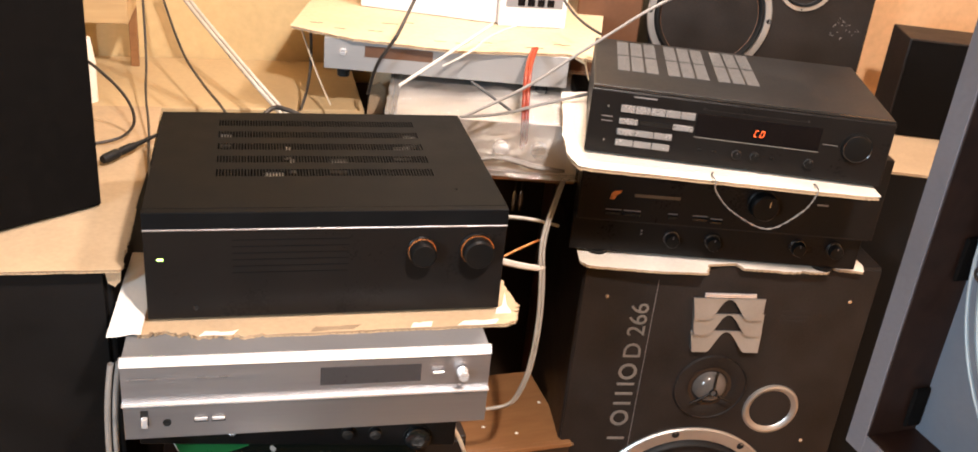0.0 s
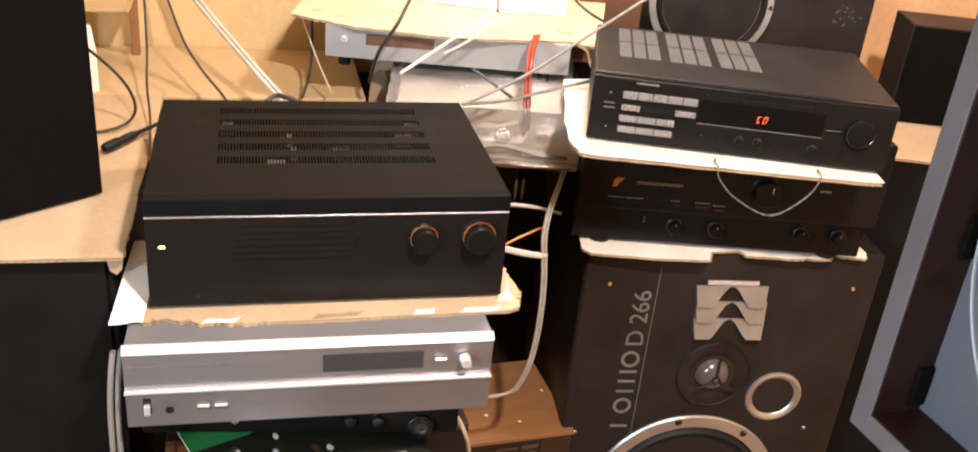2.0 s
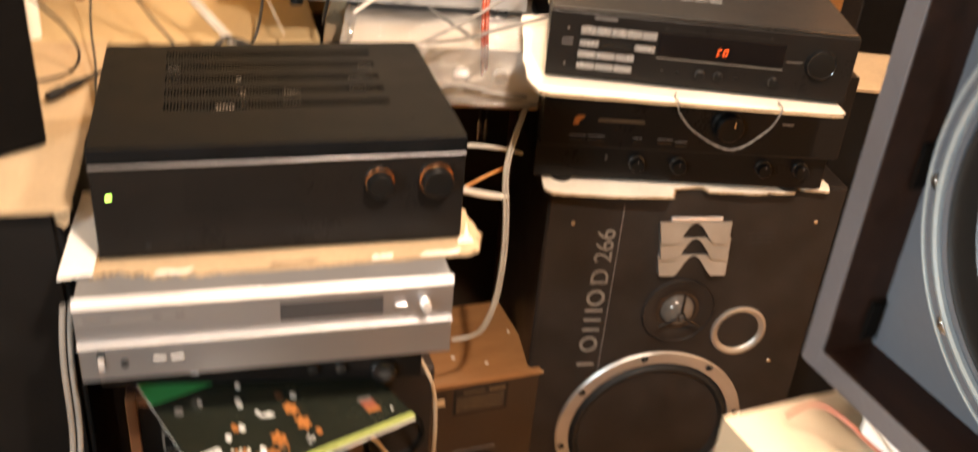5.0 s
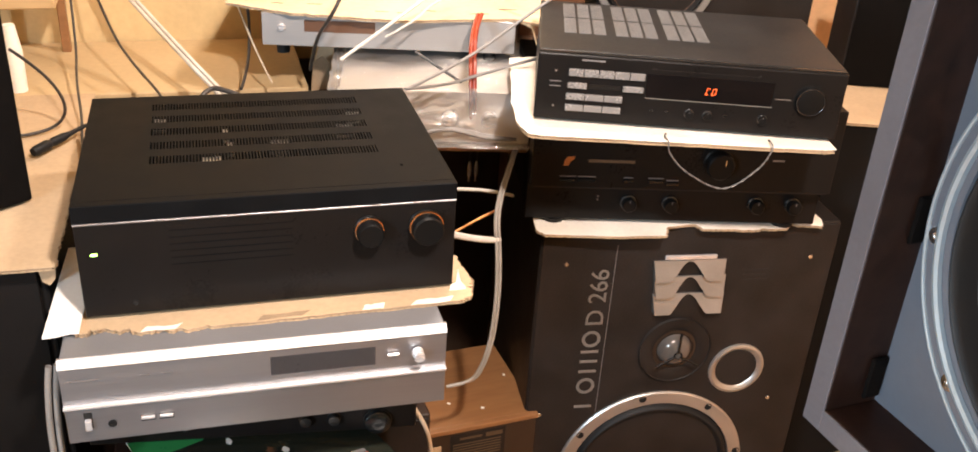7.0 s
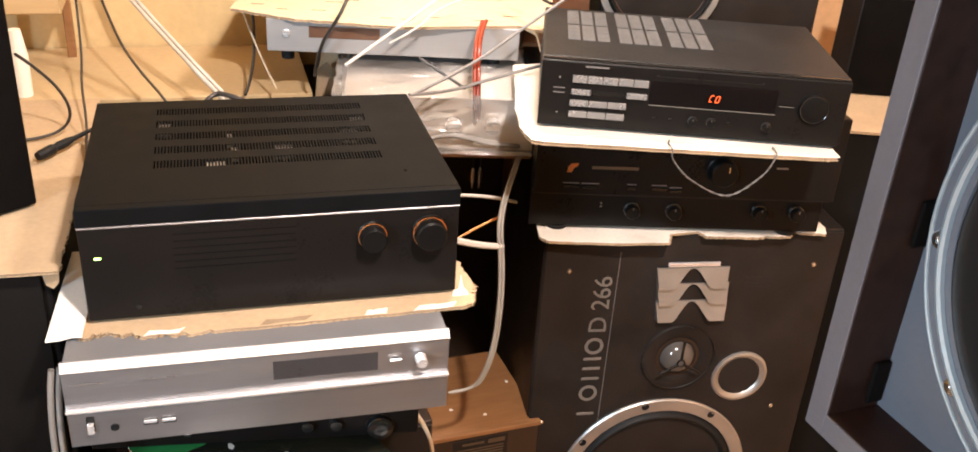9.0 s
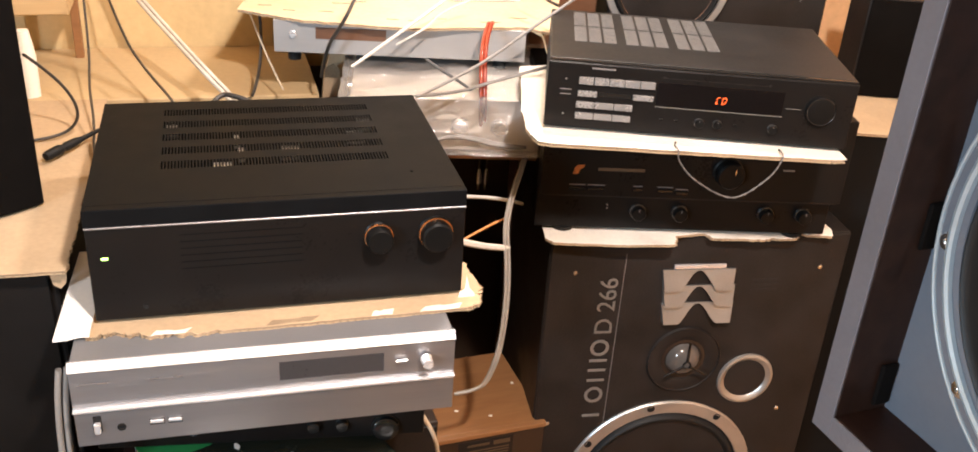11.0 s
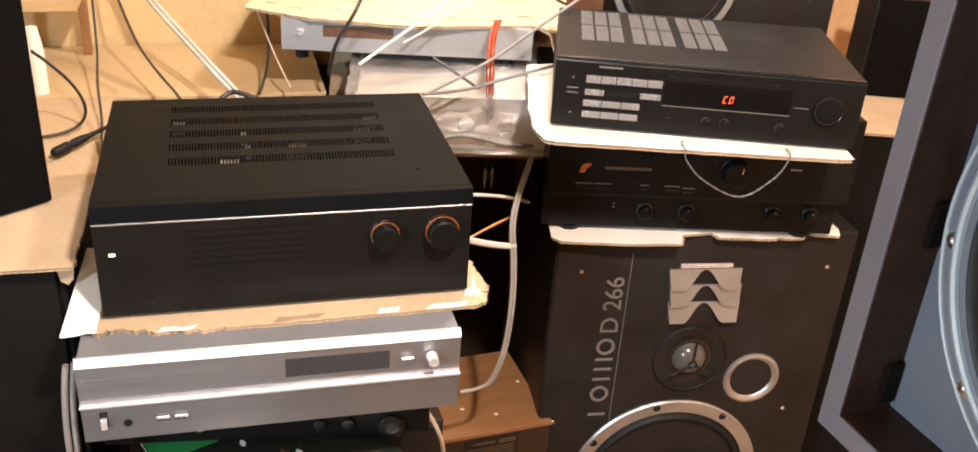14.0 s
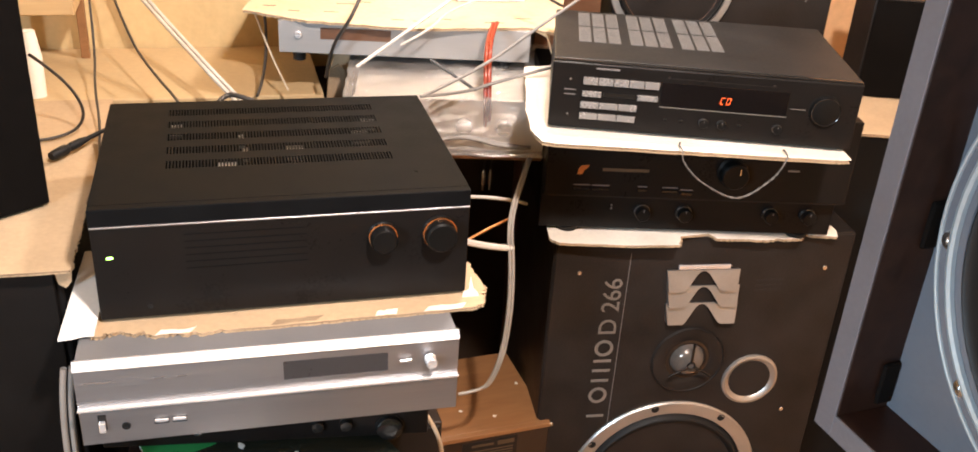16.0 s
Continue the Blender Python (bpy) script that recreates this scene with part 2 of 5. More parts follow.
def block(x0, x1, y0, y1, z0, z1, bev=0.0015, seg=1, bm=None):
    bm = bm or bmesh.new()
    r = bmesh.ops.create_cube(bm, size=1, matrix=Matrix.LocRotScale(((x0 + x1) / 2, (y0 + y1) / 2, (z0 + z1) / 2), None, (abs(x1 - x0), abs(y1 - y0), abs(z1 - z0))))
    if bev:
        es = {e for v in r["verts"] for e in v.link_edges}
        bmesh.ops.bevel(bm, geom=list(es), offset=bev, segments=seg, affect="EDGES", profile=0.5)
    return bm


def lathe(profile, c=(0, 0, 0), turn=(90, 0, 0), seg=40, bm=None):
    """A turned shape: (radius, height) along the axis, which points to -y as given."""
    bm = bm or bmesh.new()
    m = Matrix.Translation(c) @ pose(0, 0, 0, *turn)
    rows = []
    for r, h in profile:
        if r < 1e-6:
            rows.append([bm.verts.new(m @ Vector((0, 0, h)))])
        else:
            rows.append([bm.verts.new(m @ Vector((r * math.cos(a), r * math.sin(a), h))) for a in (2 * math.pi * k / seg for k in range(seg))])
    for a, b in zip(rows, rows[1:]):
        for k in range(seg):
            j = (k + 1) % seg
            if len(a) == 1:
                bm.faces.new((a[0], b[k], b[j]))
            elif len(b) == 1:
                bm.faces.new((a[k], a[j], b[0]))
            else:
                bm.faces.new((a[k], a[j], b[j], b[k]))
    return bm


def prism(outline, d0, d1, plane="xz", bm=None):
    """A flat outline pushed through from d0 to d1."""
    bm = bm or bmesh.new()

    def at(p, d):
        return (p[0], d, p[1]) if plane == "xz" else (p[0], p[1], d)

    a = [bm.verts.new(at(p, d0)) for p in outline]
    b = [bm.verts.new(at(p, d1)) for p in outline]
    bm.faces.new(a)
    bm.faces.new(b[::-1])
    n = len(a)
    for k in range(n):
        bm.faces.new((a[k], a[(k + 1) % n], b[(k + 1) % n], b[k]))
    return bm


def plate(us, vs, holes, thick, plane="xy", at=0.0):
    """One sheet with openings: a grid of lines us by vs, without the cells in holes."""
    bm = bmesh.new()
    grid = {}

    def vert(i, j):
        if (i, j) not in grid:
            grid[i, j] = bm.verts.new((us[i], vs[j], at) if plane == "xy" else (us[i], at, vs[j]))
        return grid[i, j]

    for i in range(len(us) - 1):
        for j in range(len(vs) - 1):
            if (i, j) not in holes:
                bm.faces.new((vert(i, j), vert(i + 1, j), vert(i + 1, j + 1), vert(i, j + 1)))
    bmesh.ops.recalc_face_normals(bm, faces=bm.faces[:])
    bmesh.ops.solidify(bm, geom=bm.faces[:], thickness=thick)
    return bm


def cable(name, points, radius, material, label, twin=0.0, flat=1.0, parent=None, category="cable"):
    """A round, flat or twin cable that runs smoothly through a few points."""
    top = parent or thing(name, label, category, pose(*points[0]))
    base = Vector((0, 0, 0)) if parent else Vector(points[0])
    for k, off in enumerate((0.0,) if not twin else (-twin, twin)):
        cu = bpy.data.curves.new(name, "CURVE")
        cu.dimensions = "3D"
        sp = cu.splines.new("NURBS")
        sp.points.add(len(points) - 1)
        for i, p in enumerate(points):
            q = Vector(p) - base + Vector((off, off * 0.3, 0))
            sp.points[i].co = (*q, 1)
        sp.order_u, sp.use_endpoint_u, sp.resolution_u = 3, True, 8
        if flat == 1.0:
            cu.bevel_depth, cu.bevel_resolution = radius, 3
        else:
            cu.extrude, cu.bevel_depth = radius * flat, radius * 0.5
        tmp = bpy.data.objects.new(name, cu)
        me = bpy.data.meshes.new_from_object(tmp)
        bpy.data.objects.remove(tmp)
        me.materials.clear()
        me.materials.append(material)
        for p in me.polygons:
            p.use_smooth = True
        ob = new("strand" if twin else "sheath", me)
        ob.parent = top
    return top


def rough_edge(a, b, n, amount, rng):
    """Points from a towards b with a torn, uneven run."""
    out = []
    d = Vector((b[0] - a[0], b[1] - a[1]))
    nrm = Vector((-d.y, d.x)).normalized()
    w = 0.0
    for k in range(n):
        w = w * 0.6 + rng.uniform(-amount, amount)
        s = (k + (rng.uniform(-0.25, 0.25) if k else 0)) / n
        p = Vector(a) + d * s + nrm * (w if k else 0)
        out.append((p.x, p.y))
    return out


def card_sheet(name, label, corners, z, torn, seed, face=None, thick=0.005, front=(0, 1)):
    """A sheet of corrugated board: two liners with a fluted core between. torn: the uneven amount along each side."""
    rng = random.Random(seed)
    top = thing(name, label, "cardboard", pose(corners[0][0], corners[0][1], z))
    ox, oy = corners[0]
    for lname, d0, d1, m, grow in (("lower_liner", 0, 0.0008, CARD, 0.0), ("fluted_core", 0.0008, thick - 0.0008, CARD_IN, -0.0024), ("upper_liner", thick - 0.0008, thick, face or CARD, 0.0006)):
        pts = []
        for k, c in enumerate(corners):
            d = corners[(k + 1) % len(corners)]
            pts += rough_edge(c, d, 26 if torn[k] else 1, torn[k] * 0.8, random.Random(seed + k))
        cx, cy = sum(p[0] for p in pts) / len(pts), sum(p[1] for p in pts) / len(pts)
        out = []
        for px, py in pts:
            v = Vector((px - cx, py - cy))
            v = v + v.normalized() * (grow + rng.uniform(-0.0006, 0.0006))
            out.append((v.x + cx - ox, v.y + cy - oy))
        part(lname, prism(out, d0, d1, "xy"), m, top)
    # the wavy fluting that shows along the front side
    a, b = Vector(corners[front[0]]), Vector(corners[front[1]])
    n = max(8, int((b - a).length / 0.0045))
    bm = bmesh.new()
    for k in range(n):
        p = a + (b - a) * ((k + 0.5) / n) - Vector((ox, oy))
        q = (b - a).normalized() * 0.0011
        zz = thick / 2 + (0.0011 if k % 2 else -0.0011)
        block(p.x - abs(q.x) - 0.0003, p.x + abs(q.x) + 0.0003, p.y - 0.0002, p.y + 0.005, zz - 0.0007, zz + 0.0007, 0, bm=bm)
    part("fluting", bm, CARD_IN, top)
    return top


def text_part(name, words, size, m, material, parent, depth=0.0006, spacing=1.0):
    cu = bpy.data.curves.new(name, "FONT")
    cu.body, cu.size, cu.extrude, cu.space_character = words, size, depth, spacing
    tmp = bpy.data.objects.new(name, cu)
    me = bpy.data.meshes.new_from_object(tmp)
    bpy.data.objects.remove(tmp)
    me.materials.clear()
    me.materials.append(material)
    ob = new(name, me)
    ob.parent, ob.matrix_basis = parent, m
    return ob


def knob(parent, x, y, z, r, d, material=BLACK_GLOSS, collar=None, name="knob", mark=True, label=""):
    k = part(name, lathe([(0, 0), (r * 1.08, 0), (r * 1.08, d * 0.12), (r, d * 0.16), (r * 0.96, d * 0.9), (r * 0.86, d), (r * 0.3, d * 0.97), (0, d * 0.97)], (x, y, z), seg=36), material, parent, label, True)
    if collar:
        part("collar", lathe([(r * 0.98, d * 0.2), (r * 1.06, d * 0.22), (r * 1.06, d * 0.34), (r * 0.98, d * 0.36)], (x, y, z), seg=36), collar, k, "copper collar standing for the lit glint on the knob" if collar is COPPER else "chrome rim", True)
    if mark:
        part("pointer", block(x - r * 0.06, x + r * 0.06, y - d - 0.0004, y - d + 0.0006, z + r * 0.45, z + r * 0.85, 0), DIM_PRINT, k)
    return k


def screw(parent, x, y, z, r=0.004, material=CHROME, name="screw", turn=(90, 0, 0)):
    return part(name, lathe([(0, 0.0006), (r * 0.3, 0.0006), (r * 0.34, 0.0014), (r * 0.8, 0.0012), (r, 0.0)], (x, y, z), turn, 16), material, parent)


# ---- the room ----
solid("floor", block(-1.6, 2.2, -2.6, 1.05, -0.05, 0.0, 0), FLOOR, "worn orange-brown wooden floor", "floor", kind="structure")
solid("wall_north", block(-1.6, 2.2, 0.98, 1.06, 0, 2.6, 0), WALL, "ochre-painted rear wall with brown stains", "wall", kind="structure")
solid("wall_south", block(-1.6, 2.2, -2.68, -2.6, 0, 2.6, 0), WALL, "plain ochre wall behind the camera", "wall", kind="structure")
solid("wall_west", block(-1.68, -1.6, -2.6, 1.0, 0, 2.6, 0), WALL, "plain ochre side wall", "wall", kind="structure")
solid("wall_east", block(2.2, 2.28, -2.6, 1.0, 0, 2.6, 0), WALL_TAN, "tan board side wall", "wall", kind="structure")
solid("ceiling", block(-1.68, 2.28, -2.68, 1.06, 2.6, 2.65, 0), CEIL, "plain dark board ceiling", "ceiling", kind="structure")

# ---- the black amplifier in the middle ----


def black_amplifier():
    W, D, H = 0.435, 0.341, 0.142
    a = thing("stereo_amplifier", "black steel stereo amplifier on torn cardboard, vents on top", "amplifier", pose(0, 0, 0.99))
    # cover: plain plates round five rows of slots
    x0, x1 = 0.080, 0.360
    rows = [0.297, 0.252, 0.207, 0.162, 0.117]
    half = 0.0115
    n = 72
    pitch = (x1 - x0) / n
    us = [0.0] + [v for k in range(n) for v in (x0 + k * pitch, x0 + (k + 0.48) * pitch)] + [W]
    vs = [0.012] + [v for r in rows[::-1] for v in (r - half, r + half)] + [D]
    slots = {(1 + 2 * k, 1 + 2 * r) for k in range(n) for r in range(5)}
    part("cover", plate(us, vs, slots, 0.0016, "xy", -0.0008), BLACK_METAL, a, "matt black steel cover with slots")
    part("side_panel", block(0, 0.0016, 0.012, D, -H, -0.0018, 0), BLACK_METAL, a)
    part("side_panel", block(W - 0.0016, W, 0.012, D, -H, -0.0018, 0), BLACK_METAL, a)
    # inside
    part("chassis", block(0.003, W - 0.003, 0.014, D - 0.003, -H, -H + 0.004, 0), BLACK_METAL, a)
    part("rear_panel", block(0.002, W - 0.002, D - 0.003, D, -H, -0.002, 0), BLACK_METAL, a)
    rng = random.Random(4)
    for k in range(9):
        x, y = rng.uniform(0.1, 0.34), rng.uniform(0.1, 0.3)
        h = rng.uniform(0.05, 0.085)
        part("capacitor", lathe([(0, 0), (0.011, 0), (0.011, h), (0.010, h + 0.001), (0, h + 0.001)], (x, y, -H + 0.004), (0, 0, 0), 20), CHROME if k % 2 else BLACK_GLOSS, a, "", True)
    part("heat_sink", block(0.08, 0.2, 0.1, 0.14, -H + 0.004, -0.03, 0.001), SILVER_TOP, a)
    # bright pieces added close below the slots to give glints
    for x0, x1, y in ((0.140, 0.164, 0.117), (0.081, 0.098, 0.252), (0.172, 0.182, 0.162), (0.318, 0.342, 0.207), (0.336, 0.356, 0.252), (0.226, 0.250, 0.162), (0.168, 0.176, 0.207)):
        part("glint_piece", block(x0, x1, y - 0.009, y + 0.012, -0.016, -0.0036, 0.001), BRIGHT, a, "bright metal piece added under the slots for glints")
    # face
    part("upper_fascia", block(-0.0005, W + 0.0005, 0, 0.013, -0.0205, 0.0005, 0.0012, 2), BLACK_METAL, a)
    part("trim_line", block(0, W, -0.0010, 0.006, -0.0229, -0.0209, 0.0004), SILVER, a, "bright silver trim line")
    part("lower_fascia", block(0, W, 0.001, 0.012, -H, -0.0234, 0.001), BLACK_FRONT, a, "smooth black front panel")
    for k in range(6):
        z = -0.036 - k * 0.0088
        part("groove_line", block(0.10, 0.238, 0.0002, 0.0012, z - 0.0004, z + 0.0004, 0), BLACK_METAL, a)
    part("selector_window", block(0.098, 0.24, 0.0006, 0.0012, -0.086, -0.030, 0), BLACK_FRONT, a)
    # copper collars stand for the warm glints on top of these knobs
    for x, r in ((0.3275, 0.0165), (0.3975, 0.0200)):
        knob(a, x, 0.001, -0.0530, r, 0.022, BLACK_KNOB, COPPER, "rotary_knob", False)
    part("power_light", block(0.0145, 0.0215, -0.0006, 0.0014, -0.0618, -0.0592, 0.0006), GREEN_GLOW, a, "small lit green lamp")
    part("headphone_socket", lathe([(0, 0.0004), (0.0022, 0.0004), (0.0026, 0.001), (0.0034, 0.001), (0.0034, -0.001)], (0.056, 0.001, -0.127), seg=18), RUBBER, a)
    part("side_screw", lathe([(0, 0.0008), (0.0018, 0.0008), (0.002, 0)], (0.379, 0.062, 0.0), (0, 0, 0), 12), DARK_CHROME, a)
    for x in (0.045, W - 0.045):
        for y in (0.04, D - 0.05):
            part("foot", lathe([(0, 0), (0.018, 0), (0.016, 0.0048), (0, 0.0048)], (x, y, -H), (180, 0, 0), 20), RUBBER, a)
    return a


black_amplifier()
card_sheet("cardboard_sheet", "torn brown cardboard sheet under the black amplifier", [(-0.010, -0.026), (0.012, -0.019), (0.053, -0.027), (0.14, -0.0335), (0.437, -0.031), (0.453, -0.022), (0.464, 0.02), (0.45, 0.2), (0.44, 0.33), (-0.02, 0.33)], 0.8382, [0.003, 0.005, 0.005, 0.0012, 0.003, 0.006, 0.004, 0, 0, 0], 5, front=(3, 4))
torn = [o for o in bpy.data.objects if o.name == "cardboard_sheet"][0]
rng_t = random.Random(17)
for k, x in enumerate((0.060, 0.19, 0.315, 0.375)):
    w_ = rng_t.uniform(0.02, 0.07)
    y_ = -0.0335 + 0.0025 * x / 0.44
    pts_ = rough_edge((x, y_), (x + w_, y_ + 0.001), 7, 0.0012, rng_t) + rough_edge((x + w_, y_ + 0.012), (x, y_ + 0.010), 7, 0.002, rng_t)
    bm = prism(pts_, 0.0051, 0.0056, "xy")
    bmesh.ops.translate(bm, verts=bm.verts, vec=(0.010, 0.026, 0))
    part("torn_patch", bm, CARD_PALE if k != 1 else CARD_IN, torn, "pale torn paper layer")
bm = prism([(-0.010, 0.004), (0.012, 0.004), (0.010, 0.010), (0.004, 0.017), (-0.0005, 0.036), (-0.002, 0.016), (-0.009, 0.012)], 0, 0.0012, "xz")
bmesh.ops.translate(bm, verts=bm.verts, vec=(0.450, 0.020, 0))
part("torn_spike", bm, CARD_PALE, torn, "upright torn corner")
flap = thing("cardboard_flap", "white-faced cardboard flap beside the black amplifier", "cardboard", pose(-0.032, -0.02, 0.8435))
part("panel", prism([(-0.012, -0.0085), (0.002, -0.0075), (0.016, -0.003), (0.026, -0.004), (0.030, 0.10), (0.028, 0.20), (-0.003, 0.20), (-0.007, 0.113)], 0, 0.0028, "xy"), CARD_WHITE, flap)

# ---- silver tuner ----


def silver_tuner():
    W, D, H = 0.4376, 0.30, 0.111
    t = thing("silver_tuner", "brushed silver hi-fi tuner with dark display window", "tuner", pose(-0.0269, -0.0649, 0.8375, 0, 0, -0.74))
    part("cover", block(0.002, W - 0.002, 0.002, D, -H + 0.006, 0, 0.002, 2), SILVER_TOP, t, "silver-grey painted cover")
    sl = [(0.0, 0.0012), (-0.0068, -0.0088), (0.002, -0.0105), (0.006, -0.001)]

    def bar(x0, x1):
        bm = bmesh.new()
        a = [bm.verts.new((x0, y, z)) for y, z in sl]
        b = [bm.verts.new((x1, y, z)) for y, z in sl]
        bm.faces.new(a)
        bm.faces.new(b[::-1])
        for k in range(4):
            bm.faces.new((a[k], a[(k + 1) % 4], b[(k + 1) % 4], b[k]))
        return bm

    part("top_bevel", bar(0, 0.2295), BRIGHT, t, "bright polished bevel")
    part("top_bevel", bar(0.2298, W), BRIGHT, t, "bright polished bevel")
    part("upper_fascia", plate([0, 0.228, 0.351, W], [-0.059, -0.047, -0.021, -0.0095], {(1, 1)}, 0.006, "xz", -0.0035), SILVER, t)
    part("display_window", block(0.228, 0.351, -0.003, 0.001, -0.047, -0.021, 0), TUNER_GLASS, t, "smoked display window")
    part("ledge", block(-0.0005, W + 0.001, -0.0095, 0.004, -0.0632, -0.0592, 0.0012, 2), BRIGHT, t, "polished horizontal ledge")
    part("lower_fascia", block(0.0005, W, -0.0058, 0.004, -H, -0.0634, 0.0006), SILVER, t)
    part("tuning_button", block(0.365, 0.379, -0.0085, -0.006, -0.0345, -0.031, 0.0005), BRIGHT, t)
    knob(t, 0.402, -0.0062, -0.033, 0.0068, 0.014, BRIGHT, None, "silver_knob", False)
    part("switch_slot", block(0.0195, 0.0285, -0.0062, -0.0055, -0.092, -0.070, 0), RUBBER, t)
    part("power_switch", block(0.0205, 0.0275, -0.0125, -0.0058, -0.0915, -0.078, 0.0012, 2), BRIGHT, t, "bright lever switch")
    part("headphone_socket", lathe([(0, 0.0002), (0.0026, 0.0002), (0.003, 0.0014), (0.0048, 0.0014), (0.0048, 0)], (0.049, -0.0058, -0.088), seg=20), RUBBER, t)
    for x in (0.088, 0.108):
        part("push_button", block(x - 0.0075, x + 0.0075, -0.009, -0.0058, -0.0862, -0.0822, 0.0006), BRIGHT, t)
        part("button_shade", block(x - 0.008, x + 0.008, -0.0062, -0.0057, -0.0895, -0.0815, 0), RUBBER, t)
    for x in (0.01, 0.085, 0.11):
        part("caption_bar", block(x, x + 0.03 if x < 0.02 else x + 0.01, -0.0068, -0.0064, -0.0262, -0.0245, 0), DIM_PRINT, t)
    for x in (0.04, W - 0.04):
        for y in (0.03, D - 0.04):
            part("foot", lathe([(0, 0), (0.014, 0), (0.013, 0.006), (0, 0.006)], (x, y, -H + 0.006), (180, 0, 0), 18), RUBBER, t)
    return t


silver_tuner()

# ---- black amplifier below the tuner, on the floor speaker ----


def lower_amplifier():
    W, H, D = 0.427, 0.110, 0.26
    a = thing("lower_amplifier", "black amplifier with round knobs beneath the silver tuner", "amplifier", pose(-0.028, 0.0645, 0.612, 0, 0, -6.37))
    part("cover", block(0, W, 0.01, D, 0, H, 0.002), BLACK_METAL, a)
    part("front_panel", block(-0.001, W + 0.001, 0, 0.0105, 0, H, 0.002, 2), BLACK_FRONT, a)
    for x, r in ((0.375, 0.0185), (0.316, 0.0085), (0.278, 0.0085)):
        knob(a, x, 0, 0.017 if r > 0.01 else 0.025, r, 0.010, BLACK_GLOSS, None, "rotary_knob", False)
    part("headphone_socket", lathe([(0, 0.0004), (0.003, 0.0004), (0.0035, 0.002), (0.006, 0.002), (0.0065, 0)], (0.121, 0, 0.021), seg=20), CHROME, a, "chrome socket ring", True)
    for k in range(8):
        part("caption_bar", block(0.17 + k * 0.013, 0.178 + k * 0.013, -0.0005, 0.0003, 0.040, 0.0412, 0), DIM_PRINT, a)
    for x in (0.04, W - 0.04):
        for y in (0.04, D - 0.04):
            part("foot", lathe([(0, 0), (0.016, 0), (0.014, 0.0072), (0, 0.0072)], (x, y, 0), (180, 0, 0), 18), RUBBER, a)
    return a


lower_amplifier()


def woofer(parent, x, y, z, r, ring=RING, ring_w=0.12, cone=CONE, depth=0.3, bolts=8, name="woofer", label="", bolt=None, bolt_from=0.0):
    """A loudspeaker driver: flat metal frame, rubber surround, cone and dust cap, facing -y."""
    w = part(name, lathe([(r * (1 - ring_w) - 0.001, 0.0), (r * (1 - ring_w), 0.005), (r * 0.985, 0.0055), (r, 0.003), (r, -0.002)], (x, y, z), seg=72), ring, parent, label, True)
    ri = r * (1 - ring_w)
    prof = [(ri, 0.001)]
    for k in range(9):
        a = math.pi * k / 8
        prof.append((ri * (0.985 - 0.105 * k / 8), 0.0005 + 0.011 * math.sin(a)))
    part("surround", lathe(prof, (x, y, z), seg=64), RUBBER, w, "", True)
    part("cone", lathe([(ri * 0.88, 0.0005), (ri * 0.6, -r * depth * 0.45), (ri * 0.32, -r * depth * 0.85), (ri * 0.3, -r * depth * 0.86)], (x, y, z), seg=64), cone, w, "", True)
    part("dust_cap", lathe([(ri * 0.31, -r * depth * 0.86), (ri * 0.27, -r * depth * 0.7), (ri * 0.16, -r * depth * 0.6), (0, -r * depth * 0.56)], (x, y, z), seg=48), cone, w, "", True)
    for k in range(bolts):
        a = 2 * math.pi * k / bolts + bolt_from
        q = r * (1 - ring_w * 0.42)
        if bolt is CHROME:
            screw(w, x + q * math.cos(a), y - 0.005, z + q * math.sin(a), r * 0.045, CHROME)
        else:
            part("bolt_hole", lathe([(0, 0.0), (r * 0.03, 0.0), (r * 0.032, 0.001), (r * 0.04, 0.0)], (x + q * math.cos(a), y - 0.0054, z + q * math.sin(a)), seg=14), RUBBER, w)
    return w


# ---- speaker with wooden sides that carries the lower amplifier ----
sp = thing("bookshelf_speaker", "dark-fronted speaker in dark brown wooden cabinet on the floor", "speaker", pose(0.0, 0.047, 0.0))
part("cabinet", block(0, 0.322, 0.012, 0.27, 0.001, 0.598, 0.003, 2), WALNUT, sp, "brown wood veneer cabinet")
for x0, x1 in ((0, 0.0142), (0.3005, 0.322)):
    part("side_edge", block(x0, x1, 0.0, 0.013, 0.001, 0.598, 0.001), BROWN_LEATHER, sp, "worn dark brown wooden edge")
part("top_edge", block(0.0145, 0.3002, 0.0, 0.013, 0.585, 0.598, 0.001), BROWN_LEATHER, sp, "worn dark brown wooden edge")
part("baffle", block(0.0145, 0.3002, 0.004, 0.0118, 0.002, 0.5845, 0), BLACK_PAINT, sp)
woofer(sp, 0.072, 0.004, 0.44, 0.045, BLACK_GLOSS, 0.12, bolts=4, name="tweeter")
woofer(sp, 0.225, 0.004, 0.447, 0.06, BLACK_GLOSS, 0.12, bolts=4, name="midrange_driver")
badge = part("badge", block(0.042, 0.072, 0.0015, 0.004, 0.50, 0.535, 0.001), LETTER, sp, "small silver frame badge")
part("badge_face", block(0.045, 0.069, 0.0008, 0.0016, 0.503, 0.532, 0.0005), BLACK_GLOSS, badge)
chart = part("printed_chart", block(0.232, 0.265, 0.0034, 0.004, 0.325, 0.345, 0), BLACK_VINYL, sp)
for k in range(5):
    part("chart_line", block(0.228, 0.268, 0.0028, 0.0034, 0.324 + k * 0.006, 0.3246 + k * 0.006, 0), LETTER, chart)
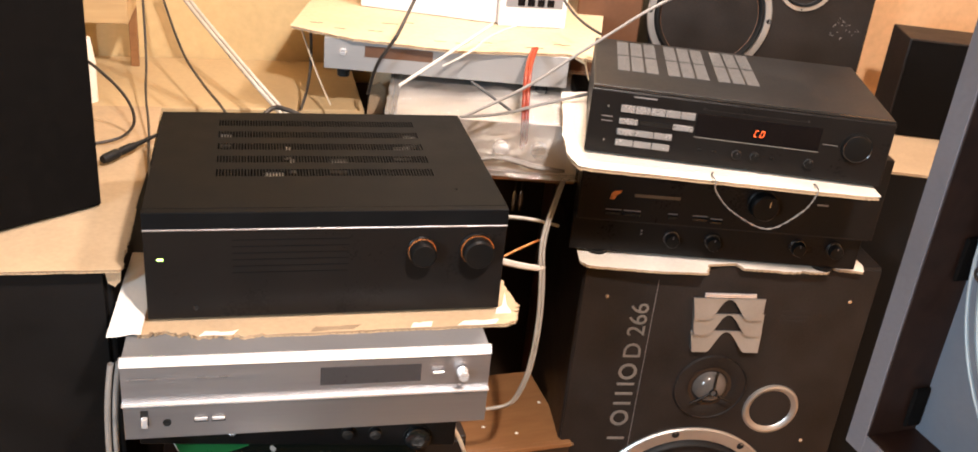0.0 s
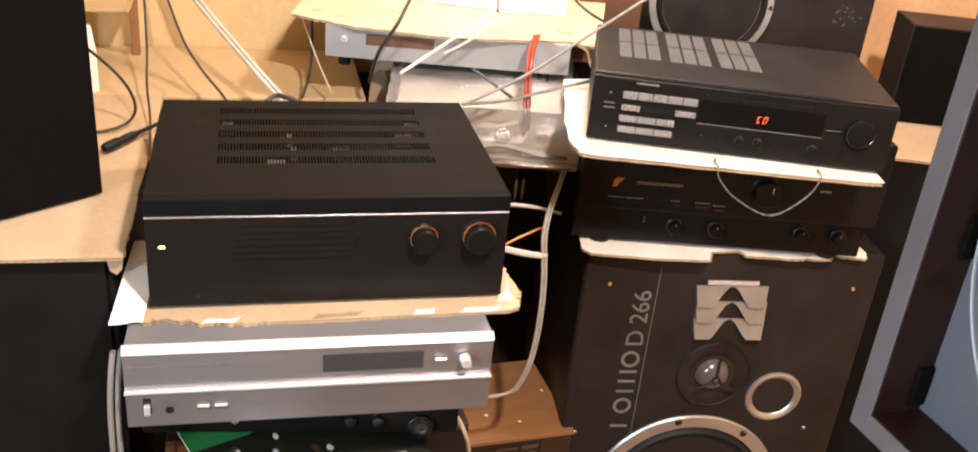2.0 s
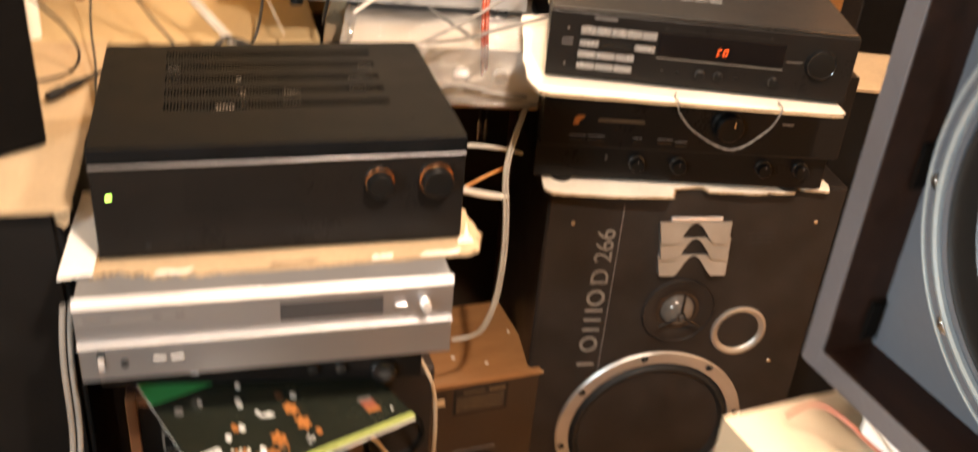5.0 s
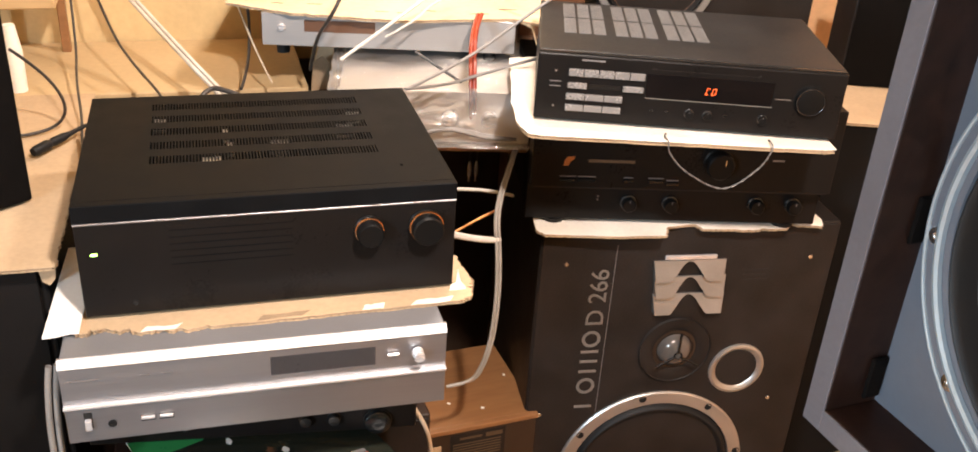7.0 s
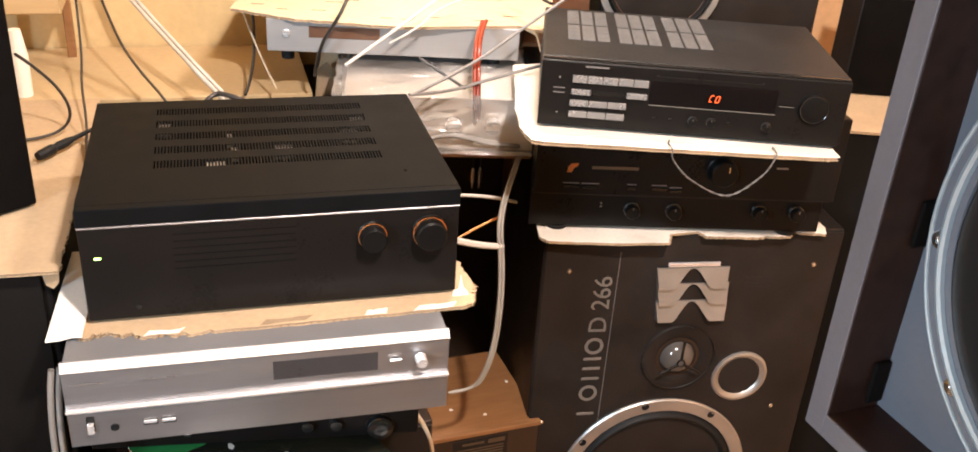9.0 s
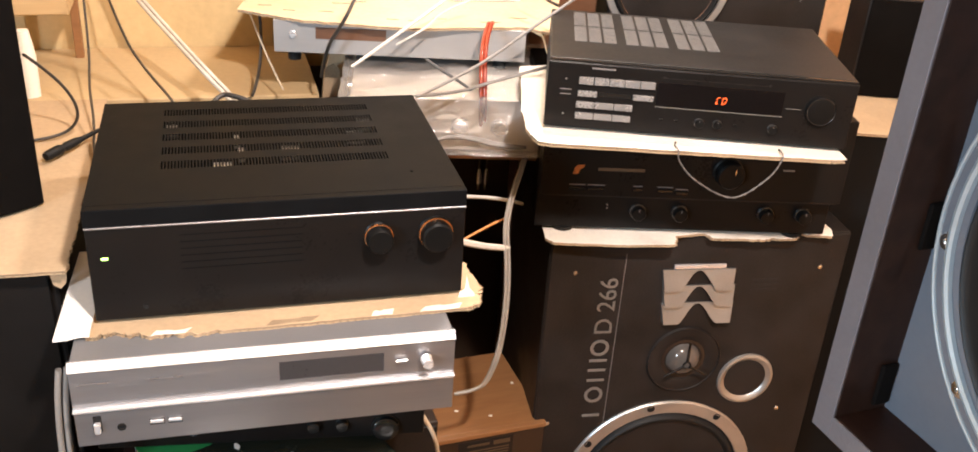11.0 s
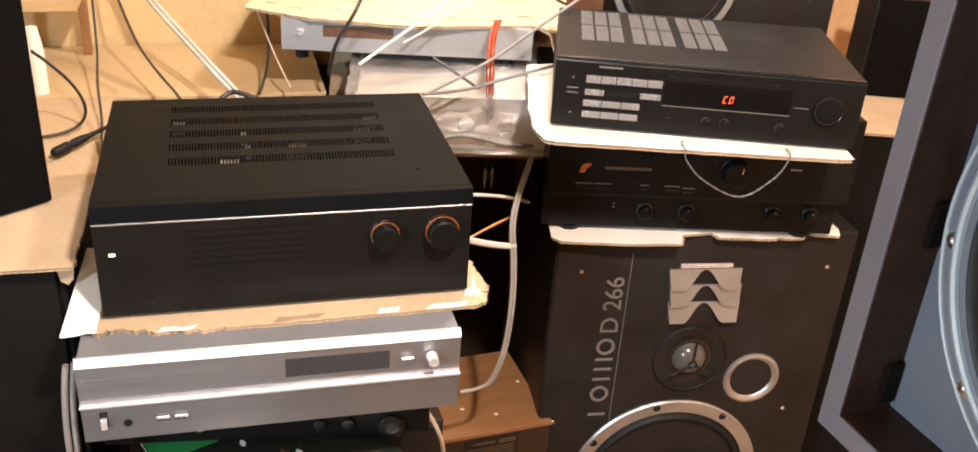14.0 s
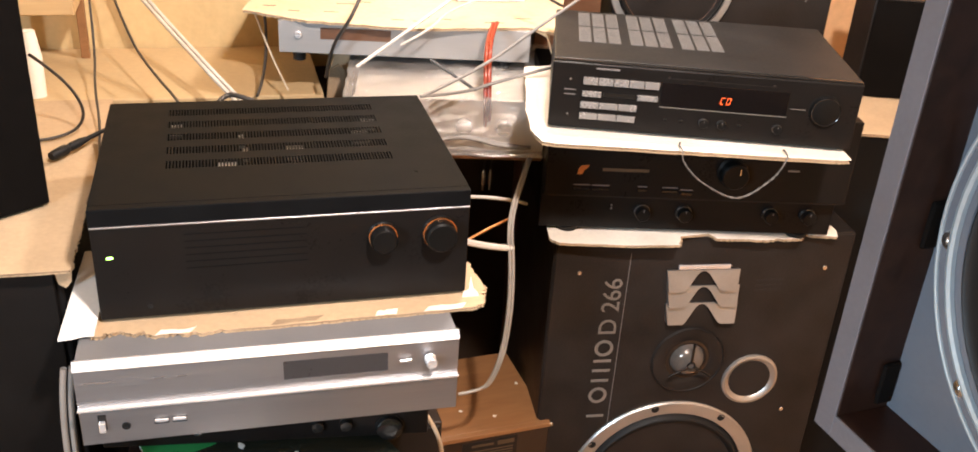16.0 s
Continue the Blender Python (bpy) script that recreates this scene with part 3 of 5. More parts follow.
for k in range(6):
    part("chart_line", block(0.228 + k * 0.008, 0.2286 + k * 0.008, 0.0028, 0.0034, 0.324, 0.3486, 0), LETTER, chart)

# ---- magazine across the speaker top ----


def magazine():
    A, B = Vector((0.112, -0.188, 0.6255)), Vector((0.3759, -0.0596, 0.6046))  # front side
    G = Vector((0.006, 0.090, 0.6035))  # rear corner
    u, v = B - A, G - A
    n = u.cross(v).normalized()
    m = thing("magazine", "glossy dark food magazine with green corner, lying on the speaker", "magazine", pose(*A))
    U, V = u, v

    def sheet(pts, lift, thick):
        bm = bmesh.new()
        a = [bm.verts.new(U * s + V * t + n * (lift - thick)) for s, t in pts]
        b = [bm.verts.new(U * s + V * t + n * lift) for s, t in pts]
        bm.faces.new(a[::-1])
        bm.faces.new(b)
        for k in range(len(a)):
            j = (k + 1) % len(a)
            bm.faces.new((a[k], a[j], b[j], b[k]))
        return bm

    def strip(s0, s1, t0, t1, lift, thick, n_=10):
        return sheet([(s0 + (s1 - s0) * k / n_, t0) for k in range(n_ + 1)] + [(s1 - (s1 - s0) * k / n_, t1) for k in range(n_ + 1)], lift, thick)

    part("page_block", strip(0.004, 0.998, 0.004, 1.0, 0.003, 0.0045), PAPER, m, "stack of white page edges")
    part("cover", strip(0, 1, 0, 1, 0.0036, 0.0005), COVER_INK, m, "dark glossy cover")
    part("green_corner", sheet([(0.0, 0.719), (0.0, 1.0), (0.72, 1.0), (0.298, 0.730)], 0.0041, 0.0004), GREEN_INK, m, "bright green corner")
    part("lime_edge", sheet([(0.132, 0.004), (0.313, 0.014), (1.0, 0.002), (1.0, 0.040), (0.329, 0.045), (0.132, 0.025)], 0.0041, 0.0004), LIME_INK, m, "lime green edge strip")
    part("white_panel", sheet([(0.004, 0.273), (0.135, 0.285), (0.144, 0.271), (0.140, 0.100), (0.128, 0.082), (0.003, 0.059)], 0.0041, 0.0004), PAPER, m, "white printed panel")
    for k in range(3):
        part("panel_line", sheet([(0.104, 0.215 + 0.024 * k), (0.130, 0.215 + 0.024 * k), (0.130, 0.220 + 0.024 * k), (0.104, 0.220 + 0.024 * k)], 0.0044, 0.0003), DIM_PRINT, m)
    part("white_tab", sheet([(0.134, 0.025), (0.155, 0.015), (0.214, 0.109), (0.191, 0.113)], 0.0043, 0.0004), PAPER, m)
    rng = random.Random(11)

    def printed(name, s, t, r, n_, inner, ink, lift, wide=1.0):
        ph = rng.uniform(0, 3)
        pts = []
        for j in range(n_):
            a = 2 * math.pi * j / n_ + ph
            q = r * (inner if j % 2 else 1.0) * rng.uniform(0.88, 1.08)
            pts.append((s + q * wide * math.cos(a) * 0.62, t + q * math.sin(a)))
        part(name, sheet(pts, lift, 0.0004), ink, m)

    for k, (s, t, r) in enumerate(((0.531, 0.364, 0.060), (0.535, 0.245, 0.062), (0.390, 0.200, 0.060), (0.322, 0.115, 0.055), (0.524, 0.477, 0.036), (0.566, 0.153, 0.028), (0.257, 0.369, 0.030), (0.396, 0.118, 0.012))):
        printed("printed_star", s, t, r, 12, 0.62, BISCUIT if k != 4 else BROWN_LEATHER, 0.00415 + 0.00002 * k, 1.05)
    for k, (s, t, r) in enumerate(((0.392, 0.649, 0.026), (0.344, 0.540, 0.024), (0.342, 0.513, 0.026), (0.193, 0.619, 0.020), (0.584, 0.446, 0.028), (0.282, 0.353, 0.026), (0.205, 0.321, 0.022), (0.285, 0.121, 0.036), (0.299, 0.167, 0.024), (0.932, 0.111, 0.010))):
        printed("printed_fleck", s, t, r, 9, 0.82, PAPER, 0.00425 + 0.00002 * k)
    for k in range(11):
        printed("printed_speck", 0.508 + rng.uniform(-0.022, 0.022), 0.135 + rng.uniform(-0.03, 0.03), 0.006, 6, 0.9, PAPER, 0.0043)
    part("printed_ribbon", sheet([(0.378, 0.434), (0.391, 0.430), (0.400, 0.389), (0.435, 0.392), (0.449, 0.354), (0.416, 0.363), (0.386, 0.384)], 0.0043, 0.0004), PAPER, m)
    for row_ in range(4):
        for k in range(5 - row_):
            printed("printed_crumb", 0.182 + 0.017 * k + 0.006 * row_, 0.225 - 0.022 * row_ - 0.006 * k + 0.01 * (row_ > 1), 0.012, 7, 0.85, BISCUIT if (k + row_) % 2 else CARD_PALE, 0.0043 + 0.00002 * k)
    for k in range(4):
        printed("printed_leaf", 0.227 + 0.05 * k, 0.130 + 0.012 * (k % 2), 0.035, 4, 0.9, GOLD_PRINT, 0.0041)
    printed("printed_badge", 0.089, 0.612, 0.036, 8, 0.9, DIM_PRINT, 0.0042)
    for k in range(4):
        t = 0.146 + 0.030 * k
        part("title_bar", sheet([(0.824, t), (0.889, t - 0.014), (0.892, t + 0.010), (0.827, t + 0.024)], 0.0041, 0.0004), (BISCUIT, RED_THIN, RED_THIN, DIM_PRINT)[k], m)
    return m


magazine()

# ---- small wood-topped speaker ----
ps = thing("wooden_speaker", "small dark speaker with brown wooden top on the floor", "speaker", pose(0.693, 0.302, 0.0, 0, 0, 4.6))
part("cabinet", block(-0.24, 0.0, 0.010, 0.235, 0.001, 0.366, 0.002, 2), TEAK, ps, "brown wood veneer cabinet")
part("top_lip", block(-0.241, 0.001, -0.001, 0.0105, 0.357, 0.3665, 0.0012, 2), TEAK, ps)
part("baffle", block(-0.238, -0.002, 0.002, 0.0098, 0.001, 0.3565, 0.001), DARK_BOARD, ps, "dark brown front board")
lab = part("type_plate", block(-0.168, -0.062, 0.0008, 0.002, 0.290, 0.350, 0), BLACK_VINYL, ps, "printed type plate with lines")
part("caption_bar", block(-0.100, -0.068, 0.0002, 0.0008, 0.336, 0.345, 0), GOLD_PRINT, lab)
part("caption_bar", block(-0.150, -0.108, 0.0002, 0.0008, 0.338, 0.343, 0), GOLD_PRINT, lab)
for k in range(6):
    part("caption_bar", block(-0.162, -0.070, 0.0002, 0.0008, 0.297 + k * 0.006, 0.2995 + k * 0.006, 0), GOLD_PRINT, lab)
part("tape_strip", block(-0.228, -0.185, 0.0004, 0.002, 0.318, 0.332, 0), CARD, ps, "tan paper tape")
part("slot_vent", block(-0.16, -0.077, 0.0008, 0.002, 0.1975, 0.1995, 0), DIM_PRINT, ps)
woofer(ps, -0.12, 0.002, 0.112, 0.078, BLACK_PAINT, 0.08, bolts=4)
for x, y in ((-0.15, 0.06), (-0.10, 0.035), (-0.03, 0.13)):
    bm = prism([(0, 0), (0.006, 0.002), (0.005, 0.007), (-0.001, 0.005)], 0, 0.0006, "xy")
    solid("paper_scrap", bm, CARD_WHITE, "tiny yellow paper scrap on the speaker top", "scrap", pose(0.693 + x, 0.302 + y, 0.3667, 0, 0, 40 * x * 100), group="paper scraps on the speaker top")

dk = thing("dark_speaker", "dark brown speaker standing between two floor speakers", "speaker", pose(0.333, 0.20, 0.0, 0, 0, 3))
part("cabinet", block(0, 0.135, 0.006, 0.2, 0.001, 0.47, 0.003, 2), DARK_BOARD, dk)
part("baffle", block(0.004, 0.131, 0, 0.0062, 0.004, 0.466, 0.001), BLACK_VINYL, dk)
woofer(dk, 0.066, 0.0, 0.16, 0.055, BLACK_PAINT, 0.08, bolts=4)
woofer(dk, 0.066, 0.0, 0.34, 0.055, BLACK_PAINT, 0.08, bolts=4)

# ---- large floor speaker on the right ----


def tower_speaker():
    yaw = -6.2
    j = thing("floor_speaker", "large black floor speaker with alloy-ringed woofer and silver fins", "speaker", pose(0.7183, 0.3076, 0.6758, 0, 0, yaw))
    x0, x1, zt, zb = -0.047, 0.495, 0.068, -0.6748
    part("cabinet", block(x0, x1, 0.004, 0.32, zb, zt, 0.004, 2), BLACK_VINYL, j, "black vinyl cabinet")
    part("baffle", block(x0 + 0.003, x1 - 0.003, 0.0, 0.0045, zb + 0.003, zt - 0.003, 0.001), BLACK_VINYL, j)
    part("groove", block(0.0868, 0.0880, -0.0003, 0.0003, -0.34, 0.035, 0), DIM_PRINT, j)
    for x, z in ((0, 0), (0.4482, 0), (0.43, -0.31), (-0.02, -0.32)):
        screw(j, x, 0.0, z, 0.0042)
    # fins: three stacked silver chevrons, each leaning out
    def fin(cx, zt_, h, w):
        pts = [(-w, 0), (-w * 0.93, -h)]
        pts += [(-w * 0.56, -h)]
        for k in range(17):
            s = -1 + 2 * k / 16
            pts.append((s * w * 0.53, -h + h * 0.96 * (0.5 + 0.5 * math.cos(math.pi * s)) ** 0.75))
        pts += [(w * 0.56, -h), (w * 0.93, -h), (w, 0)]
        bm = bmesh.new()
        a = [bm.verts.new((cx + x, -0.004 - (-z / h) * 0.012, zt_ + z)) for x, z in pts]
        b = [bm.verts.new((cx + x, -0.001, zt_ + z)) for x, z in pts]
        bm.faces.new(a)
        bm.faces.new(b[::-1])
        n = len(a)
        for k in range(n):
            bm.faces.new((a[k], a[(k + 1) % n], b[(k + 1) % n], b[k]))
        return bm

    f = part("fin_plate", block(0.175, 0.27, -0.004, 0.001, 0.004, 0.012, 0.001), BRIGHT, j, "silver fin block")
    for cx, zt_ in ((0.2215, 0.003), (0.226, -0.029), (0.2285, -0.064)):
        part("fin", fin(cx, zt_, 0.037, 0.0665), FIN, f, "angled silver fin")
    # tweeter
    t = part("tweeter", lathe([(0.068, 0.0), (0.066, 0.004), (0.05, 0.005), (0.042, 0.001), (0.04, -0.004)], (0.2216, 0.0, -0.1857), seg=48), BLACK_VINYL, j, "", True)
    part("dome", lathe([(0.033, -0.002), (0.029, 0.009), (0.02, 0.0165), (0.008, 0.0198), (0, 0.020)], (0.2216, 0.0, -0.1857), seg=40), DOME, t, "shiny grey dome", True)
    part("throat", lathe([(0.0335, -0.003), (0.036, 0.0015), (0.041, 0.0012)], (0.2216, 0.0, -0.1857), seg=40), DARK_BOARD, t, "brown throat ring", True)
    part("horn_rim", lathe([(0.066, 0.0038), (0.0675, 0.0062), (0.069, 0.0038)], (0.2216, 0.0, -0.1857), seg=56), BLACK_VINYL, t, "raised black rim", True)
    for k in range(3):
        a = math.pi / 2 + k * 2 * math.pi / 3
        bm = block(-0.0022, 0.0022, -0.024, -0.020, 0.006, 0.046, 0.001)
        bmesh.ops.transform(bm, matrix=Matrix.Translation((0.2216, 0, -0.1857)) @ Matrix.Rotation(a - math.pi / 2, 4, "Y"), verts=bm.verts)
        part("guard_spoke", bm, BLACK_GLOSS, t)
    part("guard_hub", lathe([(0.007, 0.02), (0.0085, 0.022), (0.007, 0.0245), (0.0055, 0.0225), (0.007, 0.02)], (0.2216, 0, -0.1857), seg=20), BLACK_GLOSS, t)
    # port
    p = part("port", lathe([(0.0545, 0.0), (0.0535, 0.0035), (0.049, 0.0052), (0.043, 0.0030), (0.037, -0.004), (0.0325, -0.016), (0.030, -0.034), (0.0285, -0.06)], (0.351, 0.0, -0.2355), seg=48), RING, j, "satin alloy flared port", True)
    part("port_tube", lathe([(0.0288, -0.058), (0.028, -0.12), (0, -0.12)], (0.351, -0.0002, -0.2355), seg=40), DARK_CHROME, p)
    woofer(j, 0.2105, 0.0, -0.468, 0.1885, RING, 0.135, CONE, 0.34, 8, "woofer", "large black woofer in alloy ring", bolt_from=0.2)
    # maker's name as plain blocks, then the model number
    part("name_bar", block(0.045, 0.0775, -0.0006, 0.0002, -0.308, -0.3024, 0.0002), LETTER, j)
    for zc in (-0.2585, -0.1555):
        part("name_ring", lathe([(0.0116, 0.0), (0.0116, 0.0008), (0.0172, 0.0008), (0.0172, 0.0)], (0.0612, 0.0, zc), seg=32), LETTER, j)
    for zc in (-0.226, -0.204, -0.183):
        part("name_bar", block(0.045, 0.0775, -0.0006, 0.0002, zc - 0.0028, zc + 0.0028, 0.0002), LETTER, j)
    text_part("model_number", "D 266", 0.0462, Matrix.Translation((0.0782, -0.0006, -0.128)) @ pose(0, 0, 0, 90, 0, 0) @ pose(0, 0, 0, 0, 0, 90), LETTER, j, 0.0004, 1.0)
    for k in range(3):
        part("caption_bar", block(0.325, 0.375, -0.0005, 0.0002, -0.045 + k * 0.010, -0.041 + k * 0.010, 0), FAINT_PRINT, j)
    return j


tower_speaker()
card_sheet("cardboard_sheet", "torn cardboard strip on top of the floor speaker", [(0.657, 0.305), (0.668, 0.287), (0.773, 0.263), (0.868, 0.251), (0.882, 0.280), (0.935, 0.282), (0.942, 0.262), (1.020, 0.248), (1.089, 0.241), (1.107, 0.258), (1.116, 0.250), (1.157, 0.238), (1.168, 0.26), (1.18, 0.44), (0.70, 0.52)], 0.7445, [0.001, 0.001, 0.001, 0.002, 0, 0.002, 0.002, 0.0025, 0.002, 0, 0.001, 0, 0, 0, 0], 21, CARD_PALE)

# ---- integrated amplifier on the floor speaker ----


def integrated_amplifier():
    W, H, D = 0.497, 0.217, 0.33
    a = thing("integrated_amplifier", "black integrated amplifier with knobs on the floor speaker", "amplifier", pose(0.639, 0.303, 0.757, 0, 0, -12.0))
    part("cover", block(0.004, W - 0.004, 0.042, D, 0, H, 0.002), BLACK_METAL, a)
    part("upper_fascia", block(0, W, 0, 0.043, 0.073, H, 0.002, 2), BLACK_FRONT, a)
    part("lower_fascia", block(0, W, 0.034, 0.042, 0, 0.0715, 0.001), BLACK_FRONT, a)
    part("groove", block(0.006, W - 0.006, 0.002, 0.0125, 0.0715, 0.073, 0), FAINT_PRINT, a)
    bdg = part("badge", prism([(0.050, 0.112), (0.058, 0.112), (0.061, 0.120), (0.066, 0.123), (0.068, 0.128), (0.056, 0.127), (0.052, 0.122)], -0.0012, 0.0, "xz"), COPPER, a, "small copper leaf-shaped badge")
    part("caption_bar", block(0.09, 0.165, -0.0006, 0, 0.1185, 0.1235, 0), GOLD_PRINT, a)
    for x0, x1, z in ((0.046, 0.072, 0.088), (0.076, 0.104, 0.088), (0.15, 0.165, 0.088), (0.19, 0.215, 0.088), (0.22, 0.24, 0.085)):
        part("push_button", block(x0, x1, -0.003, 0, z - 0.003, z + 0.002, 0.0006), BLACK_GLOSS, a)
        part("caption_bar", block(x0, x1, -0.0005, 0, z + 0.0045, z + 0.0062, 0), DIM_PRINT, a)
    knob(a, 0.300, 0, 0.124, 0.023, 0.022, BLACK_KNOB, None, "volume_knob", False)
    part("knob_pointer", block(0.305, 0.3065, -0.0226, -0.021, 0.128, 0.138, 0), CHROME, a)
    for x, z in ((0.164, 0.044), (0.232, 0.044), (0.373, 0.046), (0.435, 0.046)):
        knob(a, x * 1.04, 0.034, z - 0.010, 0.0125, 0.018, BLACK_KNOB, DARK_CHROME, "tone_knob", True)
    part("caption_bar", block(0.39, 0.409, -0.0006, 0, 0.1285, 0.1315, 0), LETTER, a)
    for x, z in ((0.119, 0.052), (0.119, 0.058)):
        part("indicator", lathe([(0, 0.001), (0.0015, 0.001), (0.0018, 0)], (x, 0.034, z - 0.015), seg=10), LETTER, a)
    for x in (0.05, W - 0.05):
        for y in (0.05, D - 0.05):
            part("foot", lathe([(0, 0), (0.02, 0), (0.018, 0.0078), (0, 0.0078)], (x, y, 0), (180, 0, 0), 18), RUBBER, a)
    return a


integrated_amplifier()
card_sheet("cardboard_sheet", "pale cardboard sheet under the receiver with curled side", [(0.594, 0.158), (0.977, 0.053), (0.999, 0.051), (1.06, 0.30), (0.70, 0.50), (0.652, 0.496), (0.591, 0.275), (0.577, 0.213), (0.579, 0.167)], 0.9742, [0.0012, 0.002, 0, 0, 0, 0.002, 0.001, 0.001, 0.001], 33, CARD_PALE, 0.0063)

# ---- receiver ----


def receiver():
    W, H, D = 0.4302, 0.0997, 0.283
    r = thing("stereo_receiver", "black stereo receiver with silver buttons and lit red display", "receiver", pose(0.6026, 0.2133, 1.0844, 0, 0, -18.92))
    part("cover", block(0, W, 0.010, D, -H, 0, 0.0025, 2), DUSTY_METAL, r, "dusty matt black cover")
    part("fascia", block(-0.001, W + 0.001, 0.0, 0.0105, -H, -0.003, 0.002, 2), BLACK_FRONT, r)
    part("bevel", block(0.0, W, 0.004, 0.011, -0.0035, -0.0005, 0.001), BLACK_GLOSS, r)
    # top vents: three groups of three, two rows
    xs = [0.036, 0.058, 0.080, 0.113, 0.135, 0.157, 0.189, 0.211, 0.233]
    for v0, v1 in ((0.100, 0.180), (0.188, 0.268)):
        for x in xs:
            vp = part("vent_panel", block(x, x + 0.0185, v0, v1, -0.0005, 0.0006, 0), VENT_GREY, r, "dusty grey slotted vent")
            bm = bmesh.new()
            for k in range(16):
                y = v0 + 0.0025 + k * (v1 - v0 - 0.004) / 16
                block(x + 0.001, x + 0.0175, y, y + 0.0022, 0.0004, 0.0015, 0, bm=bm)
            part("slat", bm, VENT_GREY, vp)
    # station keys
    def row(x0, x1, n, zc, h, gap=0.0):
        w = (x1 - x0) / n
        for k in range(n):
            part("station_key", block(x0 + k * w + 0.0004, x0 + (k + 1) * w - 0.0004, -0.0045, 0.001, zc - h / 2, zc + h / 2, 0.0008), BUTTON, r, "satin silver key")

    row(0.043, 0.151, 5, -0.0275, 0.0105)
    row(0.043, 0.071, 1, -0.0465, 0.008)
    row(0.121, 0.151, 1, -0.0465, 0.008)
    row(0.042, 0.123, 3, -0.063, 0.009)
    row(0.042, 0.122, 3, -0.0795, 0.009)
    part("key_strip", block(0.073, 0.119, -0.001, 0.0005, -0.050, -0.043, 0), BLACK_GLOSS, r)
    part("display_window", block(0.154, 0.332, -0.0008, 0.0006, -0.057, -0.0215, 0.0004), SMOKE, r, "smoked display window")
    part("window_edge", block(0.154, 0.333, -0.0014, 0.0004, -0.0582, -0.0572, 0), LETTER, r)
    part("slot_line", block(0.16, 0.312, -0.0006, 0.0004, -0.0158, -0.0152, 0), FAINT_PRINT, r)
    for x in (0.162, 0.309):
        part("slot_end", lathe([(0, 0.001), (0.0016, 0.001), (0.002, 0)], (x, 0, -0.0145), seg=12), FAINT_PRINT, r)
    for x, bars in ((0.2375, "tlb"), (0.2458, "tlbr")):
        h, w, k = 0.0100, 0.0056, 0.0010
        bm = bmesh.new()
        lean = 0.16
        spans = {"t": [(0.0012, h - k, w - 0.0008, h)], "b": [(0.0, 0.0, w - 0.0016, k)], "l": [(0, k * 0.6, k, h / 2 - 0.0006), (0, h / 2 + 0.0006, k, h - k * 0.6)], "r": [(w - k, k * 0.6, w, h / 2 - 0.0006), (w - k, h / 2 + 0.0006, w, h - k * 0.6)]}
        for b in bars:
            for ax, az, bx, bz in spans[b]:
                prism([(x + ax + lean * az, -0.0465 + az), (x + bx + lean * az, -0.0465 + az), (x + bx + lean * bz, -0.0465 + bz), (x + ax + lean * bz, -0.0465 + bz)], -0.0013, -0.0009, "xz", bm)
        part("display_letter", bm, RED_GLOW, r, "glowing red segment letter")
    vk = knob(r, 0.384, 0.0, -0.044, 0.021, 0.008, BLACK_KNOB, None, "volume_knob", False)
    part("rim", lathe([(0.0188, 0.0080), (0.0196, 0.0084), (0.0202, 0.0076)], (0.384, 0.0, -0.044), seg=40), BLACK_GLOSS, vk, "thin glossy rim", True)
    part("caption_bar", block(0.336, 0.358, -0.0006, 0.0004, -0.0455, -0.0447, 0), LETTER, r)
    part("caption_bar", block(0.06, 0.093, -0.0006, 0.0004, -0.0105, -0.0080, 0), DIM_PRINT, r)
    for x in (0.219, 0.245, 0.323):
        knob(r, x, 0.0, -0.0765, 0.0065, 0.008, BLACK_KNOB, DARK_CHROME, "tone_knob", True)
    for x in (0.165, 0.187, 0.27):
        part("push_button", block(x - 0.003, x + 0.003, -0.0025, 0.0005, -0.077, -0.074, 0.0006), BLACK_GLOSS, r)
    for z in (-0.027, -0.079):
        part("indicator", lathe([(0, 0.0012), (0.0013, 0.0012), (0.0016, 0)], (0.0255, 0, z), seg=10), LETTER, r)
    for z in (-0.043, -0.050):
        part("caption_bar", block(0.018, 0.034, -0.0005, 0.0004, z, z + 0.0014, 0), DIM_PRINT, r)
    for x in (0.04, W - 0.04):
        for y in (0.035, D - 0.04):
            part("foot", lathe([(0, 0), (0.016, 0), (0.014, 0.0042), (0, 0.0042)], (x, y, -H), (180, 0, 0), 18), RUBBER, r)
    return r


receiver()

# ---- near things: wooden speaker on a cream box, and a grey box ----
cb = thing("cream_box", "smooth cream laminate cabinet with bare top", "cabinet", pose(0.380, -0.714, 0, 0, 0, -82.4))
part("top_panel", block(0, 0.50, 0, 0.42, 1.147, 1.165, 0), CREAM_BOX, cb)
part("front_panel", block(0, 0.50, 0, 0.018, 0.001, 1.147, 0), CREAM_BOX, cb)
part("side_panel", block(0, 0.018, 0.018, 0.42, 0.001, 1.147, 0), CREAM_BOX, cb)
part("side_panel", block(0.482, 0.50, 0.018, 0.42, 0.001, 1.147, 0), CREAM_BOX, cb)

